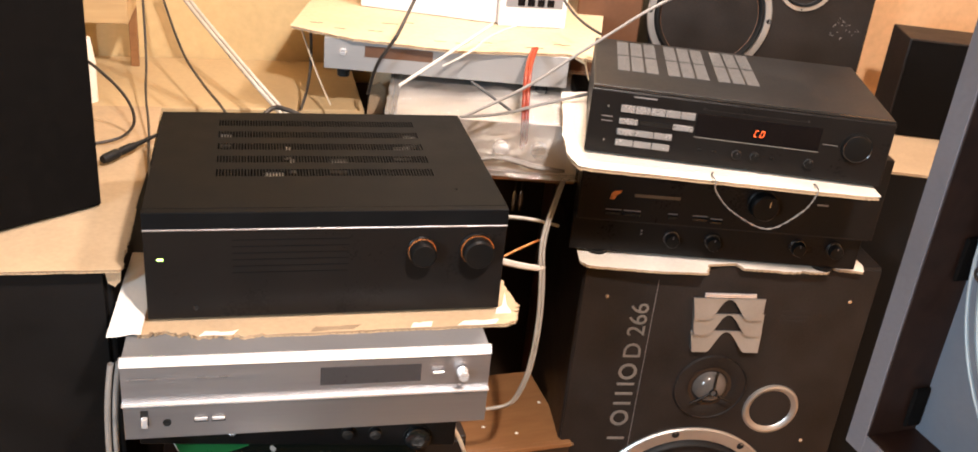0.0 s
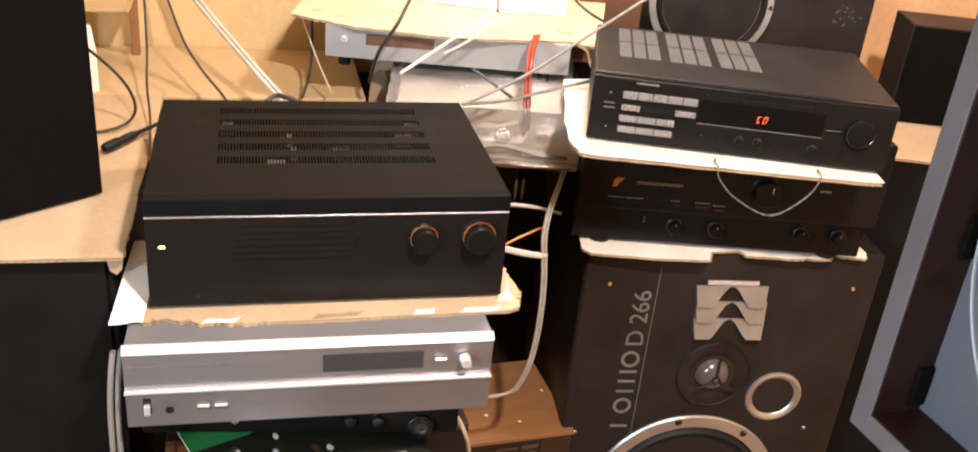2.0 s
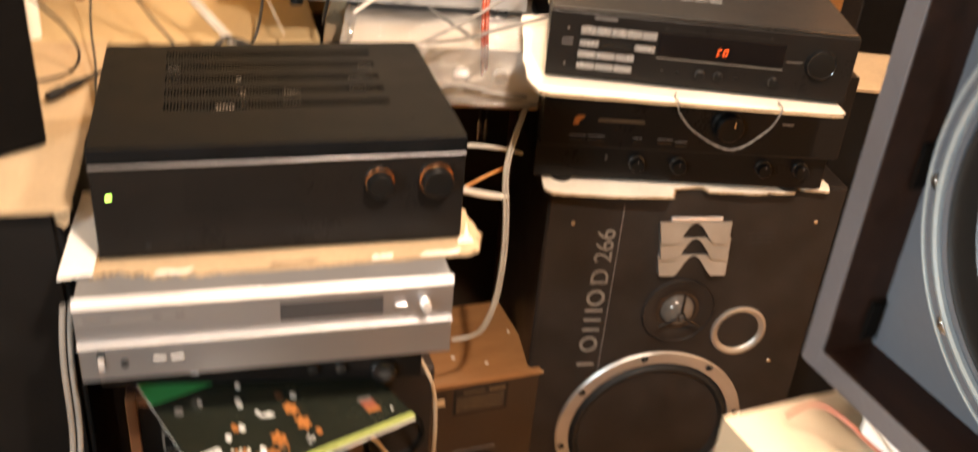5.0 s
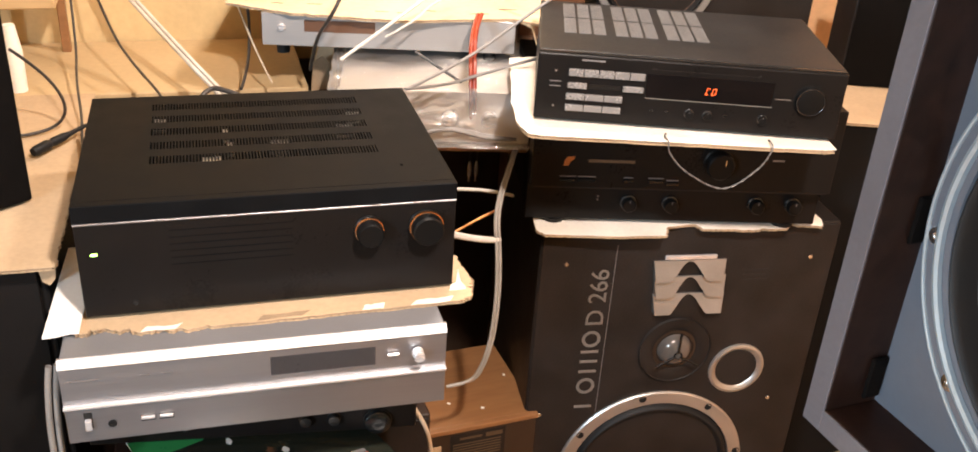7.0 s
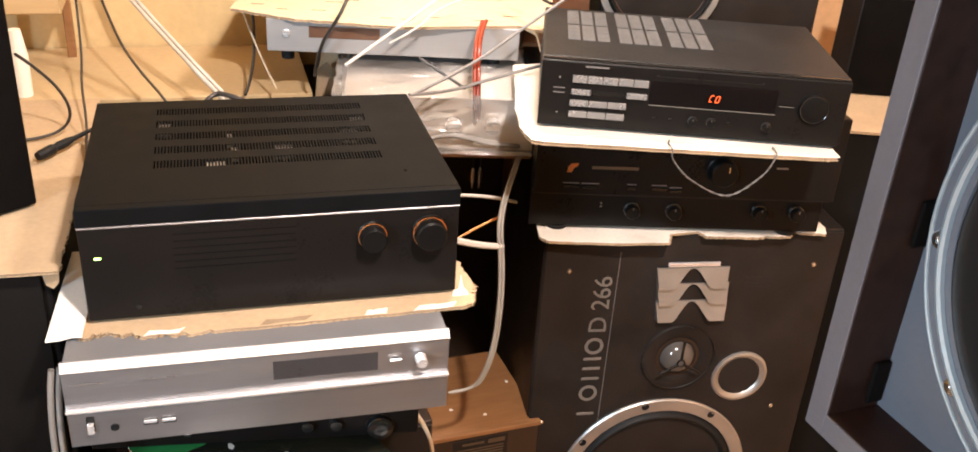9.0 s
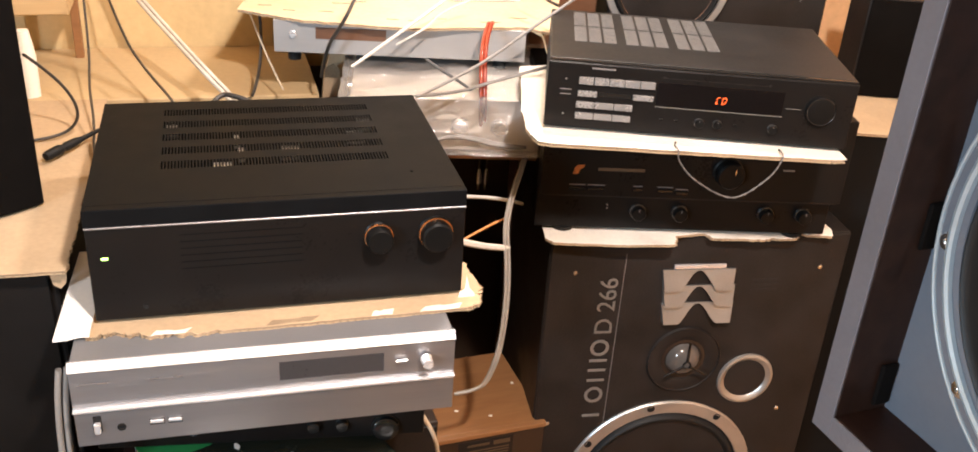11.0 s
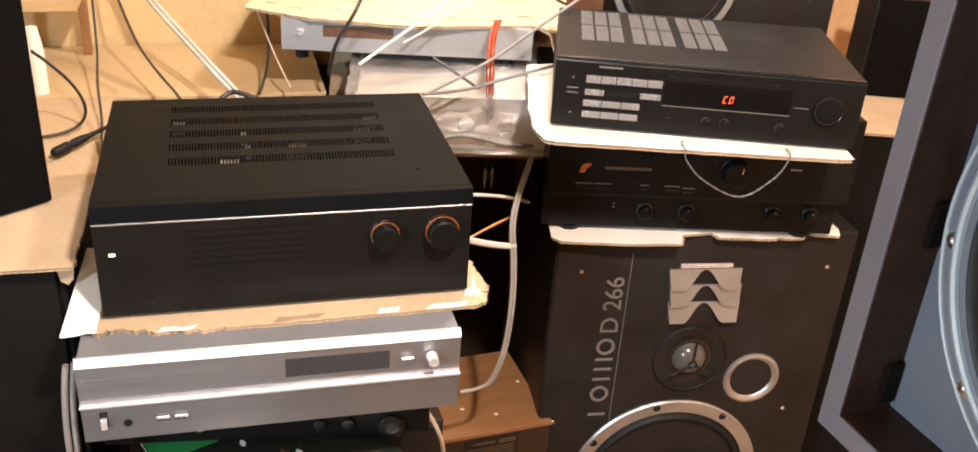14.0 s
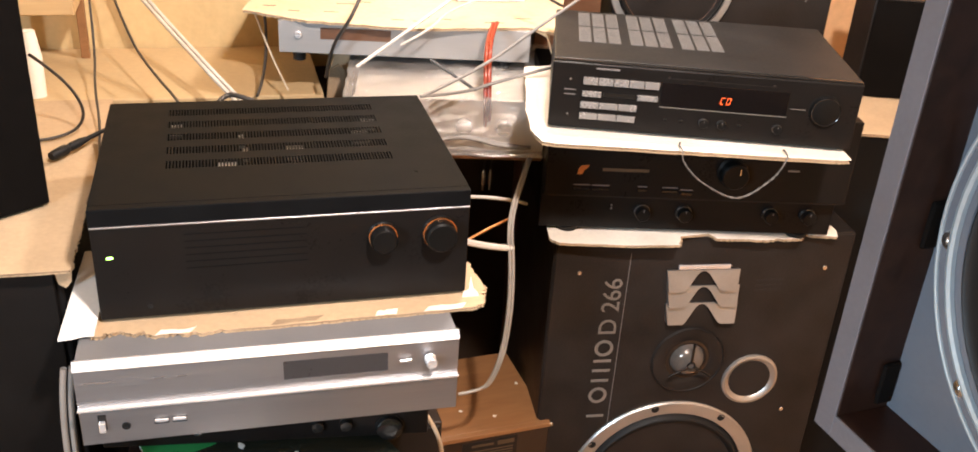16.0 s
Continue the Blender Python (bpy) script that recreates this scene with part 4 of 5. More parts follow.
ws = thing("walnut_speaker", "walnut-framed speaker with blue-grey recessed baffle on the cream cabinet", "speaker", pose(0.434, -0.691, 1.1795, 0, 0, -84.4))
W_, H_, D_, T_ = 0.33, 0.40, 0.26, 0.0125
for n_, (x0, x1, z0, z1) in (("side_board", (0, T_, 0, H_)), ("side_board", (W_ - T_, W_, 0, H_)), ("bottom_board", (T_, W_ - T_, 0, T_)), ("top_board", (T_, W_ - T_, H_ - T_, H_))):
    b_ = part(n_, block(x0, x1, 0.0012, D_, z0, z1, 0.0005), WALNUT, ws, "walnut veneer board")
    # left-facing edge coloured blue-grey for the cool light on it
    part("front_edge", block(x0, x1, 0, 0.0012, z0, z1, 0.0003), COOL_LIT_EDGE, b_, "front edge with cool light put into its blue-grey colour")
part("baffle", block(T_, W_ - T_, 0.032, 0.044, T_, H_ - T_, 0), BLUE_GREY, ws, "blue-grey painted baffle")
part("rear_panel", block(T_, W_ - T_, D_ - 0.012, D_ - 0.002, T_, H_ - T_, 0), WALNUT, ws)
ww = woofer(ws, 0.131, 0.032, 0.128, 0.114, BLUE_GREY, 0.125, BLUE_CONE, 0.35, 10, "woofer", "blue-grey woofer with chrome screws", CHROME, radians(188))
for name_, r_, t_ in (("outer_lip", 0.1135, 0.0011), ("inner_rim", 0.1055, 0.0024)):
    part(name_, lathe([(r_ + t_ * math.cos(a_), 0.0055 + t_ * math.sin(a_)) for a_ in (k * math.pi / 4 for k in range(9))], (0.131, 0.032, 0.128), seg=72), BLUE_ALLOY, ww, "bright blue-grey alloy rim", True)
# white blocks fill the gap under the bottom board
for x0, x1, y0 in ((0.046, 0.104, 0.005), (0.112, 0.180, 0.006), (0.24, 0.31, 0.012)):
    part("gap_block", block(x0, x1, y0, y0 + 0.2, -0.0144, -0.0002, 0.001), PAPER, ws, "white block filling the gap under the speaker")
# black blocks stand for the blurred shadows on the inner side board
for z in (0.016, 0.104):
    part("shadow_block", block(T_, T_ + 0.0025, 0.0215, 0.0318, z, z + 0.024, 0.001), BLACK_CLOTH, ws, "black block standing for a blurred shadow")


gb = thing("grey_box", "plain dark grey lacquered cabinet", "cabinet", pose(0.171, -0.162, 0, 0, 0, 21.5))
part("top_panel", block(-0.52, 0, -0.42, 0, 0.602, 0.618, 0.001, 2), GREY_BOX, gb)
part("rear_panel", block(-0.519, -0.001, -0.016, -0.001, 0.001, 0.6018, 0.0005), GREY_BOX, gb)
for x in (-0.519, -0.017):
    part("side_panel", block(x, x + 0.016, -0.419, -0.0165, 0.001, 0.6018, 0.0005), GREY_BOX, gb)

# ---- left stack ----
ls = thing("black_speaker", "large black speaker under the cardboard sheet, cloth front", "speaker", pose(-0.62, 0.085, 0))
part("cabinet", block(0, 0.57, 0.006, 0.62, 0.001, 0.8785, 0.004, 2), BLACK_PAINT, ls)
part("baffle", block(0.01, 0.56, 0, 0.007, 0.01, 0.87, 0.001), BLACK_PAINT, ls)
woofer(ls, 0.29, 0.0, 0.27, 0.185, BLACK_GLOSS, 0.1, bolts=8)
card_sheet("cardboard_sheet", "brown cardboard sheet with frayed front on the black speaker", [(-0.62, 0.068), (-0.036, 0.062), (-0.032, 0.16), (-0.035, 0.24), (-0.029, 0.42), (-0.03, 0.66), (-0.62, 0.66)], 0.880, [0.0018, 0.003, 0.002, 0, 0, 0, 0], 44)
left_sheet = [o for o in bpy.data.objects if o.name.startswith("cardboard_sheet") and not o.parent][-1]
bm = prism([(0.562, 0.0), (0.584, 0.0), (0.581, -0.022), (0.574, -0.030), (0.566, -0.024)], 0.012, 0.015, "xz")
part("hanging_flap", bm, CARD_IN, left_sheet, "torn side hanging down")
us = thing("upper_speaker", "tall black speaker standing on the cardboard sheet", "speaker", pose(-0.074, 0.243, 0.8855, 0, 0, 35))
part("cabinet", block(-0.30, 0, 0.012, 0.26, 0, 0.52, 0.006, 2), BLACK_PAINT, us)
part("grille", block(-0.296, -0.004, 0.0, 0.0115, 0.004, 0.516, 0.004, 2), BLACK_CLOTH, us, "black cloth grille")
tb = thing("side_table", "pale wooden table board against the rear wall", "table", pose(-0.7, 0.67, 0))
part("tabletop", block(0, 1.03, 0, 0.305, 0.855, 0.880, 0.002), TABLE_TOP, tb)
for x in (0.03, 0.97):
    for y in (0.02, 0.26):
        part("leg", block(x, x + 0.03, y, y + 0.03, 0.0, 0.8548, 0.002), TABLE, tb)

# added board, stands in for the dark space below the shelf
solid("dark_backing", block(0.25, 1.0, 0.958, 0.966, 0.001, 0.838, 0.001), DARK_BOARD, "dark board added to darken the space under the shelf", "panel", kind="structure")
# ---- shelf with silver player and wrapped amplifier ----
sh = thing("wall_shelf", "brown wooden shelf board on uprights behind the amplifiers", "shelf", pose(0.345, 0.47, 0, 0, 0, -11))
part("board", block(0, 0.50, 0, 0.36, 0.842, 0.860, 0.002), TEAK, sh)
for x in (0.0, 0.482):
    part("upright", block(x, x + 0.018, 0.25, 0.36, 0.0, 0.8418, 0.001), TEAK, sh)
wa = thing("wrapped_amplifier", "silver amplifier inside a crinkled clear plastic bag", "amplifier", pose(0.345, 0.455, 0.8605, 0, 0, -11))
part("body", block(0.01, 0.43, 0.012, 0.30, 0.004, 0.088, 0.002), BAGGED, wa, "silver-grey cover")
part("front_panel", block(0.008, 0.432, 0.006, 0.0125, 0.002, 0.09, 0.001), BAGGED, wa, "brushed silver front")
for x in (0.12, 0.19, 0.255, 0.32):
    knob(wa, x, 0.006, 0.045, 0.0135, 0.013, BRIGHT, None, "silver_knob", False)


def bag():
    bm = bmesh.new()
    bmesh.ops.create_cube(bm, size=1, matrix=Matrix.LocRotScale((0.22, 0.15, 0.049), None, (0.445, 0.325, 0.095)))
    bmesh.ops.subdivide_edges(bm, edges=bm.edges[:], cuts=84, use_grid_fill=True)
    for v in bm.verts:
        p = v.co * 28
        q = Vector((p.x * 0.45, p.y, p.z)) + Vector((noise.noise(p * 0.5), noise.noise(p * 0.5 + Vector((7, 3, 1))), 0)) * 0.8
        d = 0.001 + (0.5 - abs(noise.noise(q * 0.8))) * 0.006 + (0.5 - abs(noise.noise(q * 1.4))) * 0.006
        c = Vector((0.22, 0.15, 0.049))
        v.co += (v.co - c).normalized() * d
        v.co.z = max(v.co.z, 0.0005)
    return bm


part("plastic_bag", bag(), WRAP, wa, "crinkled clear plastic", True)

cdp = thing("silver_player", "slim silver disc player under a cardboard sheet", "player", pose(0.251, 0.626, 0.974, 0, 0, -12))
part("cover", block(0, 0.43, 0.008, 0.26, 0, 0.055, 0.002), SILVER_TOP, cdp)
part("front_panel", block(-0.001, 0.431, 0, 0.0085, 0.0, 0.056, 0.001), SILVER_LIGHT, cdp, "brushed silver front")
part("disc_tray", block(0.07, 0.19, -0.001, 0.002, 0.026, 0.046, 0.0005), BROWN_LEATHER, cdp, "dark display window")
knob(cdp, 0.032, 0, 0.032, 0.006, 0.006, BRIGHT, None, "power_button", False)
for x in (0.03, 0.39):
    for y in (0.03, 0.22):
        part("foot", lathe([(0, 0), (0.012, 0), (0.011, 0.02), (0, 0.02)], (x, y, 0), (180, 0, 0), 16), RUBBER, cdp)
card_sheet("cardboard_sheet", "pale brown cardboard sheet with worn edge on the player", [(0.194, 0.672), (0.30, 0.600), (0.47, 0.545), (0.672, 0.543), (0.712, 0.50), (0.86, 0.90), (0.26, 0.95)], 1.0305, [0.003, 0.003, 0.002, 0.002, 0, 0, 0], 55, CARD_CREAM, 0.005)

shelf_sheet = [o for o in bpy.data.objects if o.name.startswith("cardboard_sheet") and not o.parent][-1]
rng_s = random.Random(4)
for x_, y_ in ((0.23, 0.70), (0.27, 0.665), (0.33, 0.655), (0.44, 0.60), (0.475, 0.59), (0.52, 0.60), (0.60, 0.575), (0.66, 0.60), (0.36, 0.71), (0.40, 0.72)):
    w_ = rng_s.uniform(0.018, 0.035)
    part("slit", prism([(x_ - 0.194, y_ - 0.672), (x_ - 0.194 + w_, y_ - 0.676), (x_ - 0.194 + w_, y_ - 0.6735), (x_ - 0.194, y_ - 0.6695)], 0.0050, 0.0054, "xy"), DARK_BOARD, shelf_sheet, "dark cut slit")


def turned_side():
    """The sheet's side, creased and hanging down beside the receiver."""
    bm = bmesh.new()
    rows = []
    for k in range(13):
        t = k / 12
        a = Vector((0.676 + 0.117 * t, 0.545 + 0.40 * t, 1.0355))
        b = Vector((0.705 + 0.103 * t, 0.512 + 0.36 * t, 1.0 - 0.004 * math.sin(9 * t)))
        rows.append([a, (a + b) / 2 + Vector((0.009, -0.002, 0.008)), b])
    low = Vector((0.194, 0.672, 1.0305))
    grid = [[bm.verts.new(p - low) for p in r] for r in rows]
    under = [[bm.verts.new(p - low - Vector((0.001, 0, 0.004))) for p in r] for r in rows]
    for k in range(12):
        for i in range(2):
            bm.faces.new((grid[k][i], grid[k][i + 1], grid[k + 1][i + 1], grid[k + 1][i]))
            bm.faces.new((under[k][i], under[k + 1][i], under[k + 1][i + 1], under[k][i + 1]))
        bm.faces.new((grid[k][2], under[k][2], under[k + 1][2], grid[k + 1][2]))
    for k in (0, 12):
        for i in range(2):
            bm.faces.new((grid[k][i], under[k][i], under[k][i + 1], grid[k][i + 1]))
    return bm


part("turned_side", turned_side(), CARD_CREAM, shelf_sheet, "creased side hanging down", True)
scrap = thing("cardboard_scrap", "crumpled brown cardboard scrap wedged under the player", "cardboard", pose(0.352, 0.735, 0.8605, 0, 0, 12))
part("panel", prism([(0.0, 0.0), (0.05, 0.002), (0.056, 0.035), (0.05, 0.085), (0.036, 0.079), (0.024, 0.088), (0.006, 0.072), (-0.004, 0.04)], 0, 0.004, "xz"), CARD, scrap)
part("panel", prism([(-0.02, 0.0), (0.012, 0.0), (0.016, 0.05), (0.004, 0.064), (-0.014, 0.055)], -0.03, -0.026, "xz"), CARD_IN, scrap, "torn inner layer")

ap = thing("white_appliance", "white boxy device with grey grille on cardboard", "device", pose(0.333, 0.833, 1.036, 0, 0, -22))
part("body", block(0, 0.268, 0, 0.16, 0, 0.14, 0.004, 2), WHITE_PL, ap)
dv = thing("grey_keypad", "pale grey device with dark keypad on cardboard", "device", pose(0.583, 0.718, 1.036, 0, 0, -3))
part("body", block(0, 0.132, 0, 0.16, 0, 0.11, 0.003, 2), WHITE_PL, dv)
part("keypad_plate", block(0.012, 0.122, -0.0015, 0.0005, 0.038, 0.106, 0.001), SILVER_TOP, dv)
for k in range(4):
    for i in range(3):
        part("key", block(0.034 + k * 0.019, 0.048 + k * 0.019, -0.004, -0.001, 0.041 + i * 0.022, 0.055 + i * 0.022, 0.0015), SMOKE, dv)

# ---- rear right: second black speaker, small black box ----
rs = thing("rear_speaker", "black speaker with silver driver rings behind the receiver", "speaker", pose(0.93, 0.80, 0, 0, 0, -14))
part("cabinet", block(0, 0.448, 0.006, 0.17, 0.001, 1.62, 0.004, 2), BLACK_VINYL, rs)
part("baffle", block(0.005, 0.443, 0, 0.0065, 0.01, 1.61, 0.001), BLACK_VINYL, rs)
woofer(rs, 0.115, 0.0, 1.06, 0.128, RING, 0.11, BROWN_LEATHER, 0.3, 8)
woofer(rs, 0.298, 0.0, 1.145, 0.058, RING, 0.14, CONE, 0.3, 4, "midrange_driver")
rng_ = random.Random(8)
for k in range(22):
    x_, z_ = 0.368 + rng_.uniform(0, 0.06), 1.03 + rng_.uniform(0, 0.05)
    part("paint_scuff", block(x_, x_ + rng_.uniform(0.001, 0.004), -0.0004, 0.0003, z_, z_ + rng_.uniform(0.001, 0.003), 0), DIM_PRINT, rs)
bb = thing("brown_box", "dark brown box behind the receiver", "box", pose(0.78, 0.84, 0, 0, 0, -8))
part("body", block(0, 0.135, 0, 0.12, 0.001, 1.40, 0.003), BROWN_LEATHER, bb)
cs = thing("cabinet_stack", "dark low cabinet carrying cardboard behind the floor speaker", "cabinet", pose(1.24, 0.376, 0, 0, 0, -19))
part("carcass", block(0, 0.42, 0.012, 0.30, 0.001, 0.8795, 0.003), BLACK_VINYL, cs)
part("front_board", block(0.002, 0.418, 0.0, 0.0118, 0.06, 0.878, 0.002), PLINTH, cs)
card_sheet("cardboard_sheet", "brown cardboard sheet beneath the small black box", [(1.236, 0.372), (1.63, 0.236), (1.72, 0.50), (1.33, 0.635)], 0.8805, [0.0012, 0, 0, 0], 66)
sb = thing("small_black_box", "small black speaker box on brown cardboard", "speaker", pose(1.365, 0.555, 0.886, 0, 0, -19))
part("cabinet", block(0, 0.26, 0.006, 0.13, 0, 0.195, 0.003, 2), BLACK_VINYL, sb)
part("front_panel", block(0.002, 0.258, 0.0, 0.0062, 0.002, 0.193, 0.001), BLACK_CLOTH, sb)
# tan board on the rear wall, right of the rear speaker
solid("trim", block(1.37, 1.95, 0.93, 0.979, 0, 2.5, 0.002), WALL_TAN, "tan wooden wall board against the rear wall", "trim", kind="structure")

# ---- shelf end at the far left ----
wb = thing("wooden_crate", "small stained wooden crate above the table by the wall", "crate", pose(-0.22, 0.78, 0.88))
part("body", block(0, 0.13, 0, 0.15, 0.118, 0.40, 0.002), TABLE, wb)
for x in (0.0, 0.115):
    part("leg", block(x, x + 0.015, 0.13, 0.148, 0.0, 0.1178, 0.001), TEAK, wb)
solid("paper_roll", lathe([(0, 0), (0.015, 0), (0.016, 0.07), (0.010, 0.115), (0, 0.115)], (0, 0, 0), (0, 0, 0), 20), CARD_PALE, "pale paper roll standing behind the black speaker", "paper", pose(-0.155, 0.70, 0.8805), smooth=True)

# ---- cables ----
cable("power_cable", [(-0.065, 0.8, 1.084), (-0.053, 0.7, 0.964), (-0.05, 0.6, 0.929), (-0.036, 0.5, 0.905), (-0.033, 0.43, 0.889), (-0.023, 0.333, 0.889)], 0.0021, DARK_WIRE, "thin black cable hanging behind the amplifier")
cable("power_cable", [(-0.044, 0.85, 1.074), (-0.004, 0.75, 0.968), (0.043, 0.62, 0.941), (0.084, 0.5, 0.936), (0.094, 0.45, 0.931)], 0.0023, DARK_WIRE, "black cable running down to the amplifier")
cable("speaker_cable", [(-0.02, 0.85, 1.075), (0.013, 0.8, 1.042), (0.063, 0.72, 1.002), (0.122, 0.6, 0.966), (0.176, 0.48, 0.94), (0.189, 0.44, 0.935)], 0.0034, WHITE_WIRE, "white twin speaker cable behind the amplifier", twin=0.0042)
cable("power_cable", [(-0.108, 0.42, 1.039), (-0.099, 0.44, 1.023), (-0.066, 0.47, 0.973), (-0.052, 0.48, 0.928), (-0.068, 0.485, 0.898), (-0.105, 0.474, 0.889), (-0.127, 0.471, 0.889)], 0.0024, DARK_WIRE, "looped black cable on the cardboard")
plug = thing("inline_plug", "black inline mains plug lying on cardboard", "plug", pose(-0.094, 0.385, 0.888))
bm = lathe([(0, 0), (0.006, 0.0), (0.0075, 0.005), (0.008, 0.028), (0.0052, 0.034), (0.0068, 0.040), (0.0064, 0.058), (0.0038, 0.072), (0.0028, 0.115), (0, 0.115)], (0, 0, 0), (0, 0, 0), 20)
bmesh.ops.transform(bm, matrix=Matrix.Translation((0, 0, 0.009)) @ Vector((0.07, 0.088, 0.006)).to_track_quat("Z", "Y").to_matrix().to_4x4(), verts=bm.verts)
part("body", bm, RUBBER, plug, "", True)
cable("signal_cable", [(0.211, 0.75, 1.03), (0.234, 0.7, 0.955), (0.263, 0.62, 0.907)], 0.0018, TAN_WIRE, "thin beige cable below the cardboard shelf")
cable("power_cable", [(0.232, 0.75, 1.03), (0.241, 0.72, 0.93), (0.209, 0.6, 0.905)], 0.0028, DARK_WIRE, "black cable below the cardboard shelf")
cable("power_cable", [(0.141, 0.42, 0.955), (0.155, 0.45, 0.963), (0.179, 0.43, 0.966), (0.208, 0.42, 0.955)], 0.004, DARK_WIRE, "tangle of black cable behind the amplifier")
cable("speaker_cable", [(0.523, 0.52, 1.09), (0.462, 0.5, 1.054), (0.413, 0.48, 1.027), (0.36, 0.46, 0.998)], 0.0028, WHITE_WIRE, "white cable looping over the cardboard edge")
cable("speaker_cable", [(0.578, 0.56, 1.079), (0.519, 0.52, 1.072), (0.485, 0.5, 1.044), (0.438, 0.5, 1.021)], 0.0019, WHITE_WIRE, "thin white cable looping over the cardboard edge")
cable("power_cable", [(0.407, 0.6, 1.123), (0.374, 0.52, 1.093), (0.355, 0.5, 1.062), (0.329, 0.55, 1.003), (0.327, 0.6, 0.936)], 0.003, DARK_WIRE, "black cable crossing the cardboard edge")
cable("signal_cable", [(0.82, 0.45, 1.17), (0.769, 0.45, 1.142), (0.714, 0.45, 1.103), (0.646, 0.44, 1.061), (0.545, 0.4, 1.008), (0.44, 0.33, 0.992)], 0.0026, GREY_WIRE, "grey signal cable draped over the receiver corner")
cable("signal_cable", [(0.686, 0.45, 0.994), (0.585, 0.42, 0.982), (0.512, 0.38, 0.977), (0.44, 0.33, 0.993)], 0.0024, GREY_WIRE, "grey twin signal cable to the receiver", twin=0.0028)
cable("signal_cable", [(0.67, 0.6, 1.117), (0.682, 0.55, 1.091), (0.712, 0.5, 1.084)], 0.0025, DARK_WIRE, "black cable behind the receiver")
cable("signal_cable", [(0.48, 0.46, 1.008), (0.514, 0.44, 0.988), (0.549, 0.42, 0.967)], 0.0025, DARK_WIRE, "short black cable over the plastic bag")
cable("red_ribbon", [(0.605, 0.53, 1.047), (0.586, 0.49, 1.039), (0.57, 0.44, 1.015), (0.566, 0.415, 0.965), (0.568, 0.41, 0.926), (0.576, 0.44, 0.866)], 0.0036, RED_WIRE, "flat red ribbon cable hanging past the bag", twin=0.0035)
cable("signal_cable", [(0.577, 0.43, 0.932), (0.584, 0.42, 0.919), (0.587, 0.43, 0.892), (0.586, 0.44, 0.873)], 0.0016, DARK_WIRE, "thin black cable beside the red ribbon")
cable("speaker_cable", [(0.55, 0.78, 0.722), (0.601, 0.8, 0.725), (0.647, 0.82, 0.723), (0.708, 0.83, 0.7), (0.781, 0.83, 0.691), (0.846, 0.83, 0.694)], 0.0036, WHITE_WIRE, "white twin cable under the shelf", twin=0.0042)
for x in (0.708, 0.724):
    rc = thing("phono_plug", "chrome phono plug hanging on a dark lead", "plug", pose(x, 0.9, 0.56), group="phono plugs on dark leads")
    part("shell", lathe([(0, 0), (0.004, 0), (0.0045, 0.012), (0.006, 0.014), (0.006, 0.038), (0.003, 0.05), (0, 0.05)], (0, 0, 0), (0, 0, 0), 16), CHROME, rc, "", True)
    cable("lead", [(0, 0, 0.05), (0.002, 0, 0.09), (-0.004, -0.02, 0.2), (-0.01, -0.1, 0.285)], 0.002, DARK_WIRE, "", parent=rc)
cable("flat_cable", [(0.644, 0.4, 0.859), (0.623, 0.36, 0.845), (0.59, 0.3, 0.825), (0.575, 0.27, 0.79), (0.577, 0.25, 0.743), (0.571, 0.22, 0.679), (0.559, 0.2, 0.609), (0.546, 0.2, 0.561), (0.53, 0.2, 0.534), (0.491, 0.2, 0.533)], 0.0027, FLAT_WIRE, "dull white twin cable hanging between amplifier and speaker", twin=0.0029)
cable("speaker_cable", [(0.50, 0.35, 0.812), (0.573, 0.36, 0.807), (0.638, 0.38, 0.777)], 0.003, WHITE_WIRE, "white cable behind the amplifier")
cable("speaker_cable", [(0.50, 0.33, 0.728), (0.557, 0.34, 0.756), (0.604, 0.36, 0.762)], 0.0022, ORANGE_WIRE, "copper-coloured wire behind the amplifier")
cable("speaker_cable", [(0.48, 0.24, 0.795), (0.533, 0.25, 0.77), (0.578, 0.26, 0.761)], 0.0042, WHITE_WIRE, "flat white cable joining the hanging bundle", twin=0.003)
cable("speaker_cable", [(-0.034, -0.05, 0.822), (-0.044, -0.05, 0.766), (-0.047, -0.04, 0.621), (-0.057, -0.06, 0.555), (-0.066, -0.08, 0.476), (-0.075, -0.1, 0.394), (-0.09, -0.03, 0.05)], 0.0036, GREY_WIRE, "grey twin cable hanging beside the tuner", twin=0.0042)
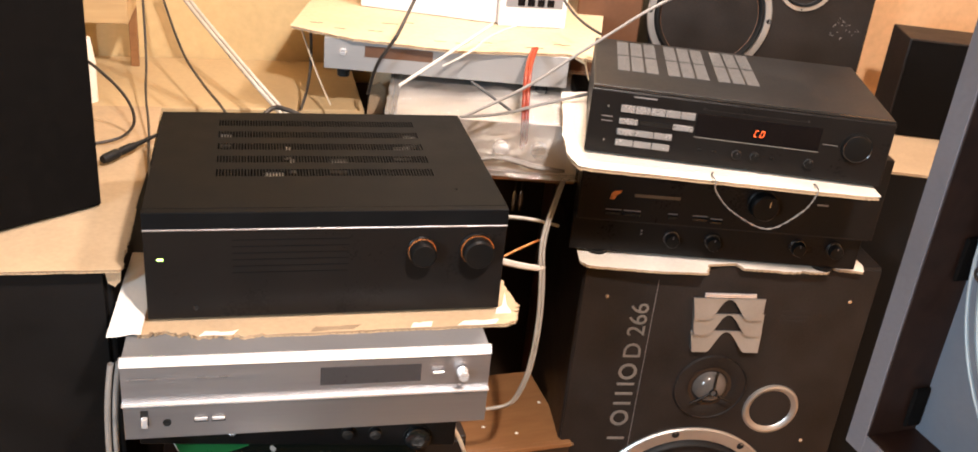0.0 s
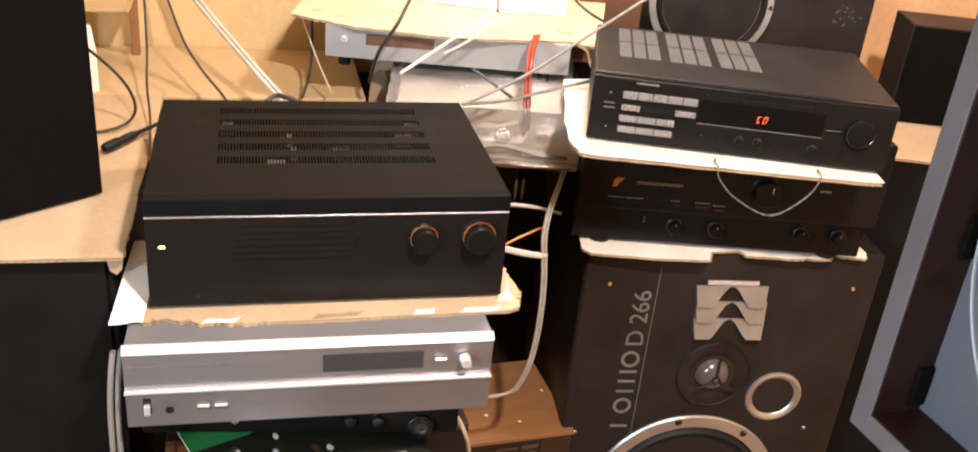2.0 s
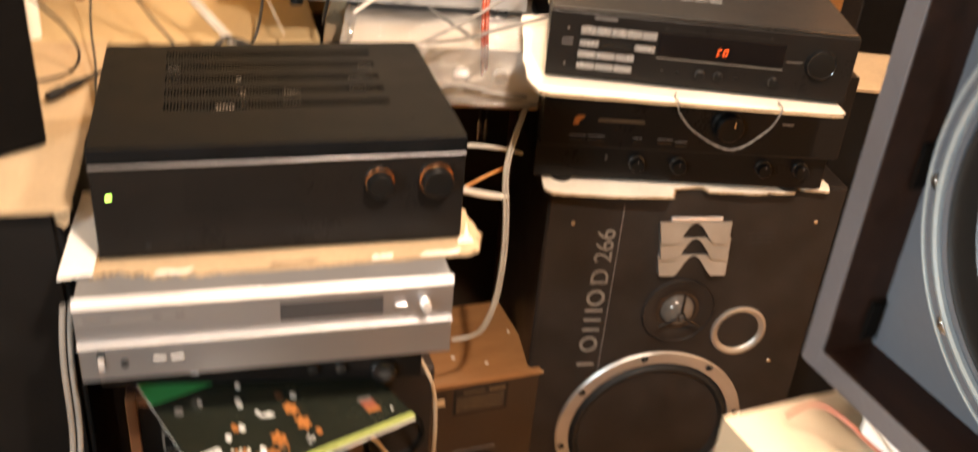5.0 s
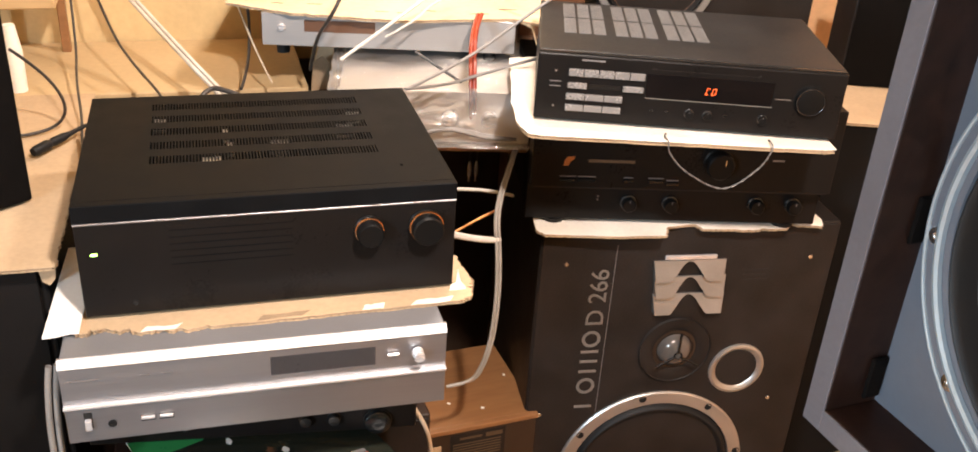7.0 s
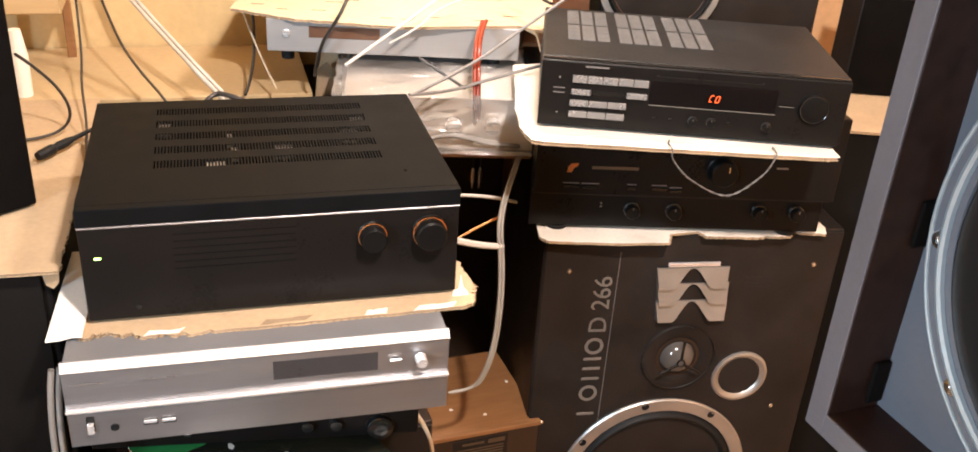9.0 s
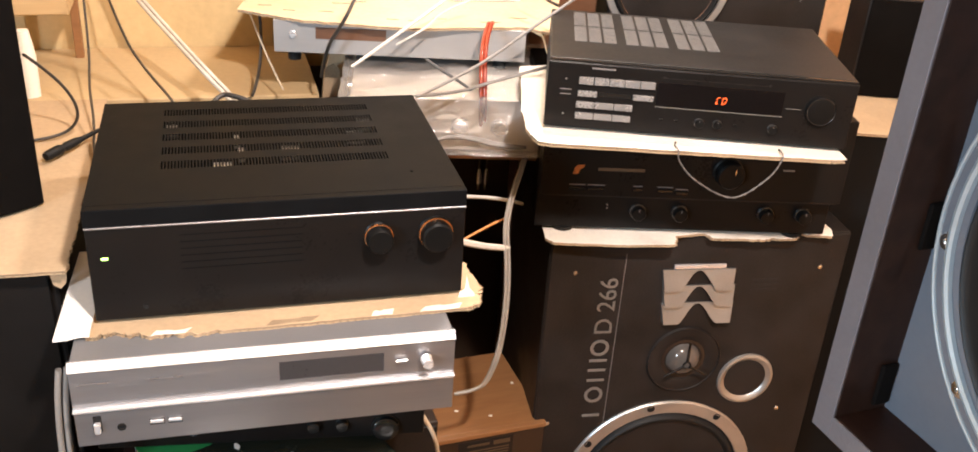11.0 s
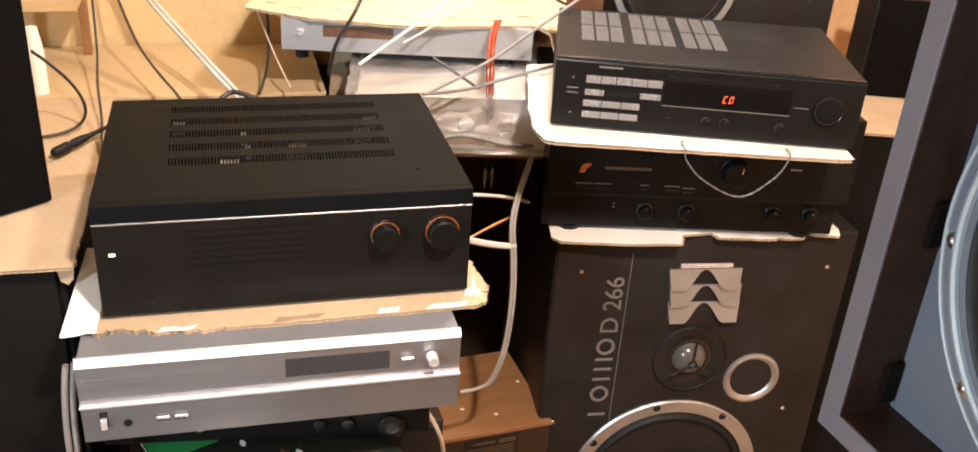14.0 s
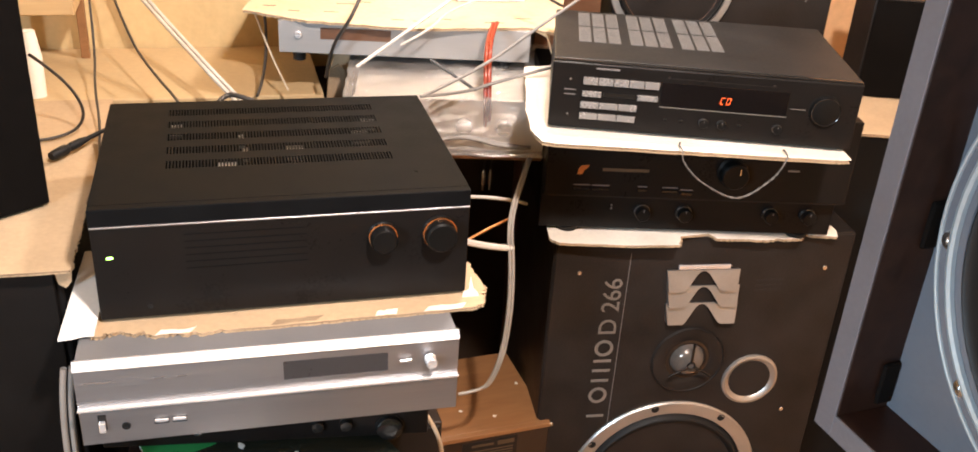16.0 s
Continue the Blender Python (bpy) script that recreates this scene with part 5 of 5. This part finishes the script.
cable("speaker_cable", [(0.393, 0.05, 0.633), (0.416, 0.05, 0.596), (0.438, 0.08, 0.515), (0.451, 0.12, 0.365), (0.449, 0.15, 0.22), (0.482, 0.17, 0.1), (0.462, 0.17, 0.004)], 0.0032, TAN_WIRE, "beige cable hanging to the floor")
cable("speaker_cable", [(0.325, 0.03, 0.51), (0.359, 0.05, 0.447), (0.406, 0.1, 0.324), (0.462, 0.14, 0.2), (0.457, 0.15, 0.135), (0.377, 0.15, 0.004)], 0.0034, TAN_WIRE, "beige cable crossing another near the floor")
cable("speaker_cable", [(0.48, 0.385, 0.895), (0.495, 0.385, 0.901), (0.521, 0.385, 0.903), (0.558, 0.385, 0.894), (0.585, 0.385, 0.884), (0.633, 0.385, 0.877)], 0.0032, GREY_WIRE, "silver-grey twin cable along the shelf edge", twin=0.0045)


def twisted_cord():
    """Two thin strands wound round one another along a sagging line."""
    ends = [Vector(p) for p in ((0.775, 0.135, 0.9825), (0.767, 0.122, 0.9835), (0.762, 0.099, 0.985), (0.766, 0.097, 0.968), (0.794, 0.089, 0.940), (0.846, 0.075, 0.919), (0.887, 0.063, 0.951), (0.901, 0.058, 0.982), (0.908, 0.073, 0.986), (0.915, 0.092, 0.9825))]
    path = []
    for k in range(len(ends) - 1):
        p0, p1, p2, p3 = ends[max(0, k - 1)], ends[k], ends[k + 1], ends[min(len(ends) - 1, k + 2)]
        for i in range(14):
            t = i / 14
            path.append(0.5 * (2 * p1 + (p2 - p0) * t + (2 * p0 - 5 * p1 + 4 * p2 - p3) * t * t + (3 * p1 - p0 - 3 * p2 + p3) * t ** 3))
    top = thing("twisted_cord", "thin grey twisted cord sagging below the receiver", "cable", pose(*ends[0]))
    for ph in (0, math.pi):
        pts = [p + Vector((0, math.cos(k * 0.9 + ph), math.sin(k * 0.9 + ph))) * 0.0009 - ends[0] for k, p in enumerate(path)]
        cable("strand", [tuple(p) for p in pts], 0.0008, STEEL_CORD, "", parent=top)


twisted_cord()
cable("red_cable", [(0.409, -0.724, 1.17), (0.412, -0.728, 1.18), (0.42, -0.733, 1.184), (0.427, -0.745, 1.182), (0.436, -0.758, 1.174), (0.450, -0.772, 1.168)], 0.0010, RED_THIN, "red cable lying across the cream cabinet")
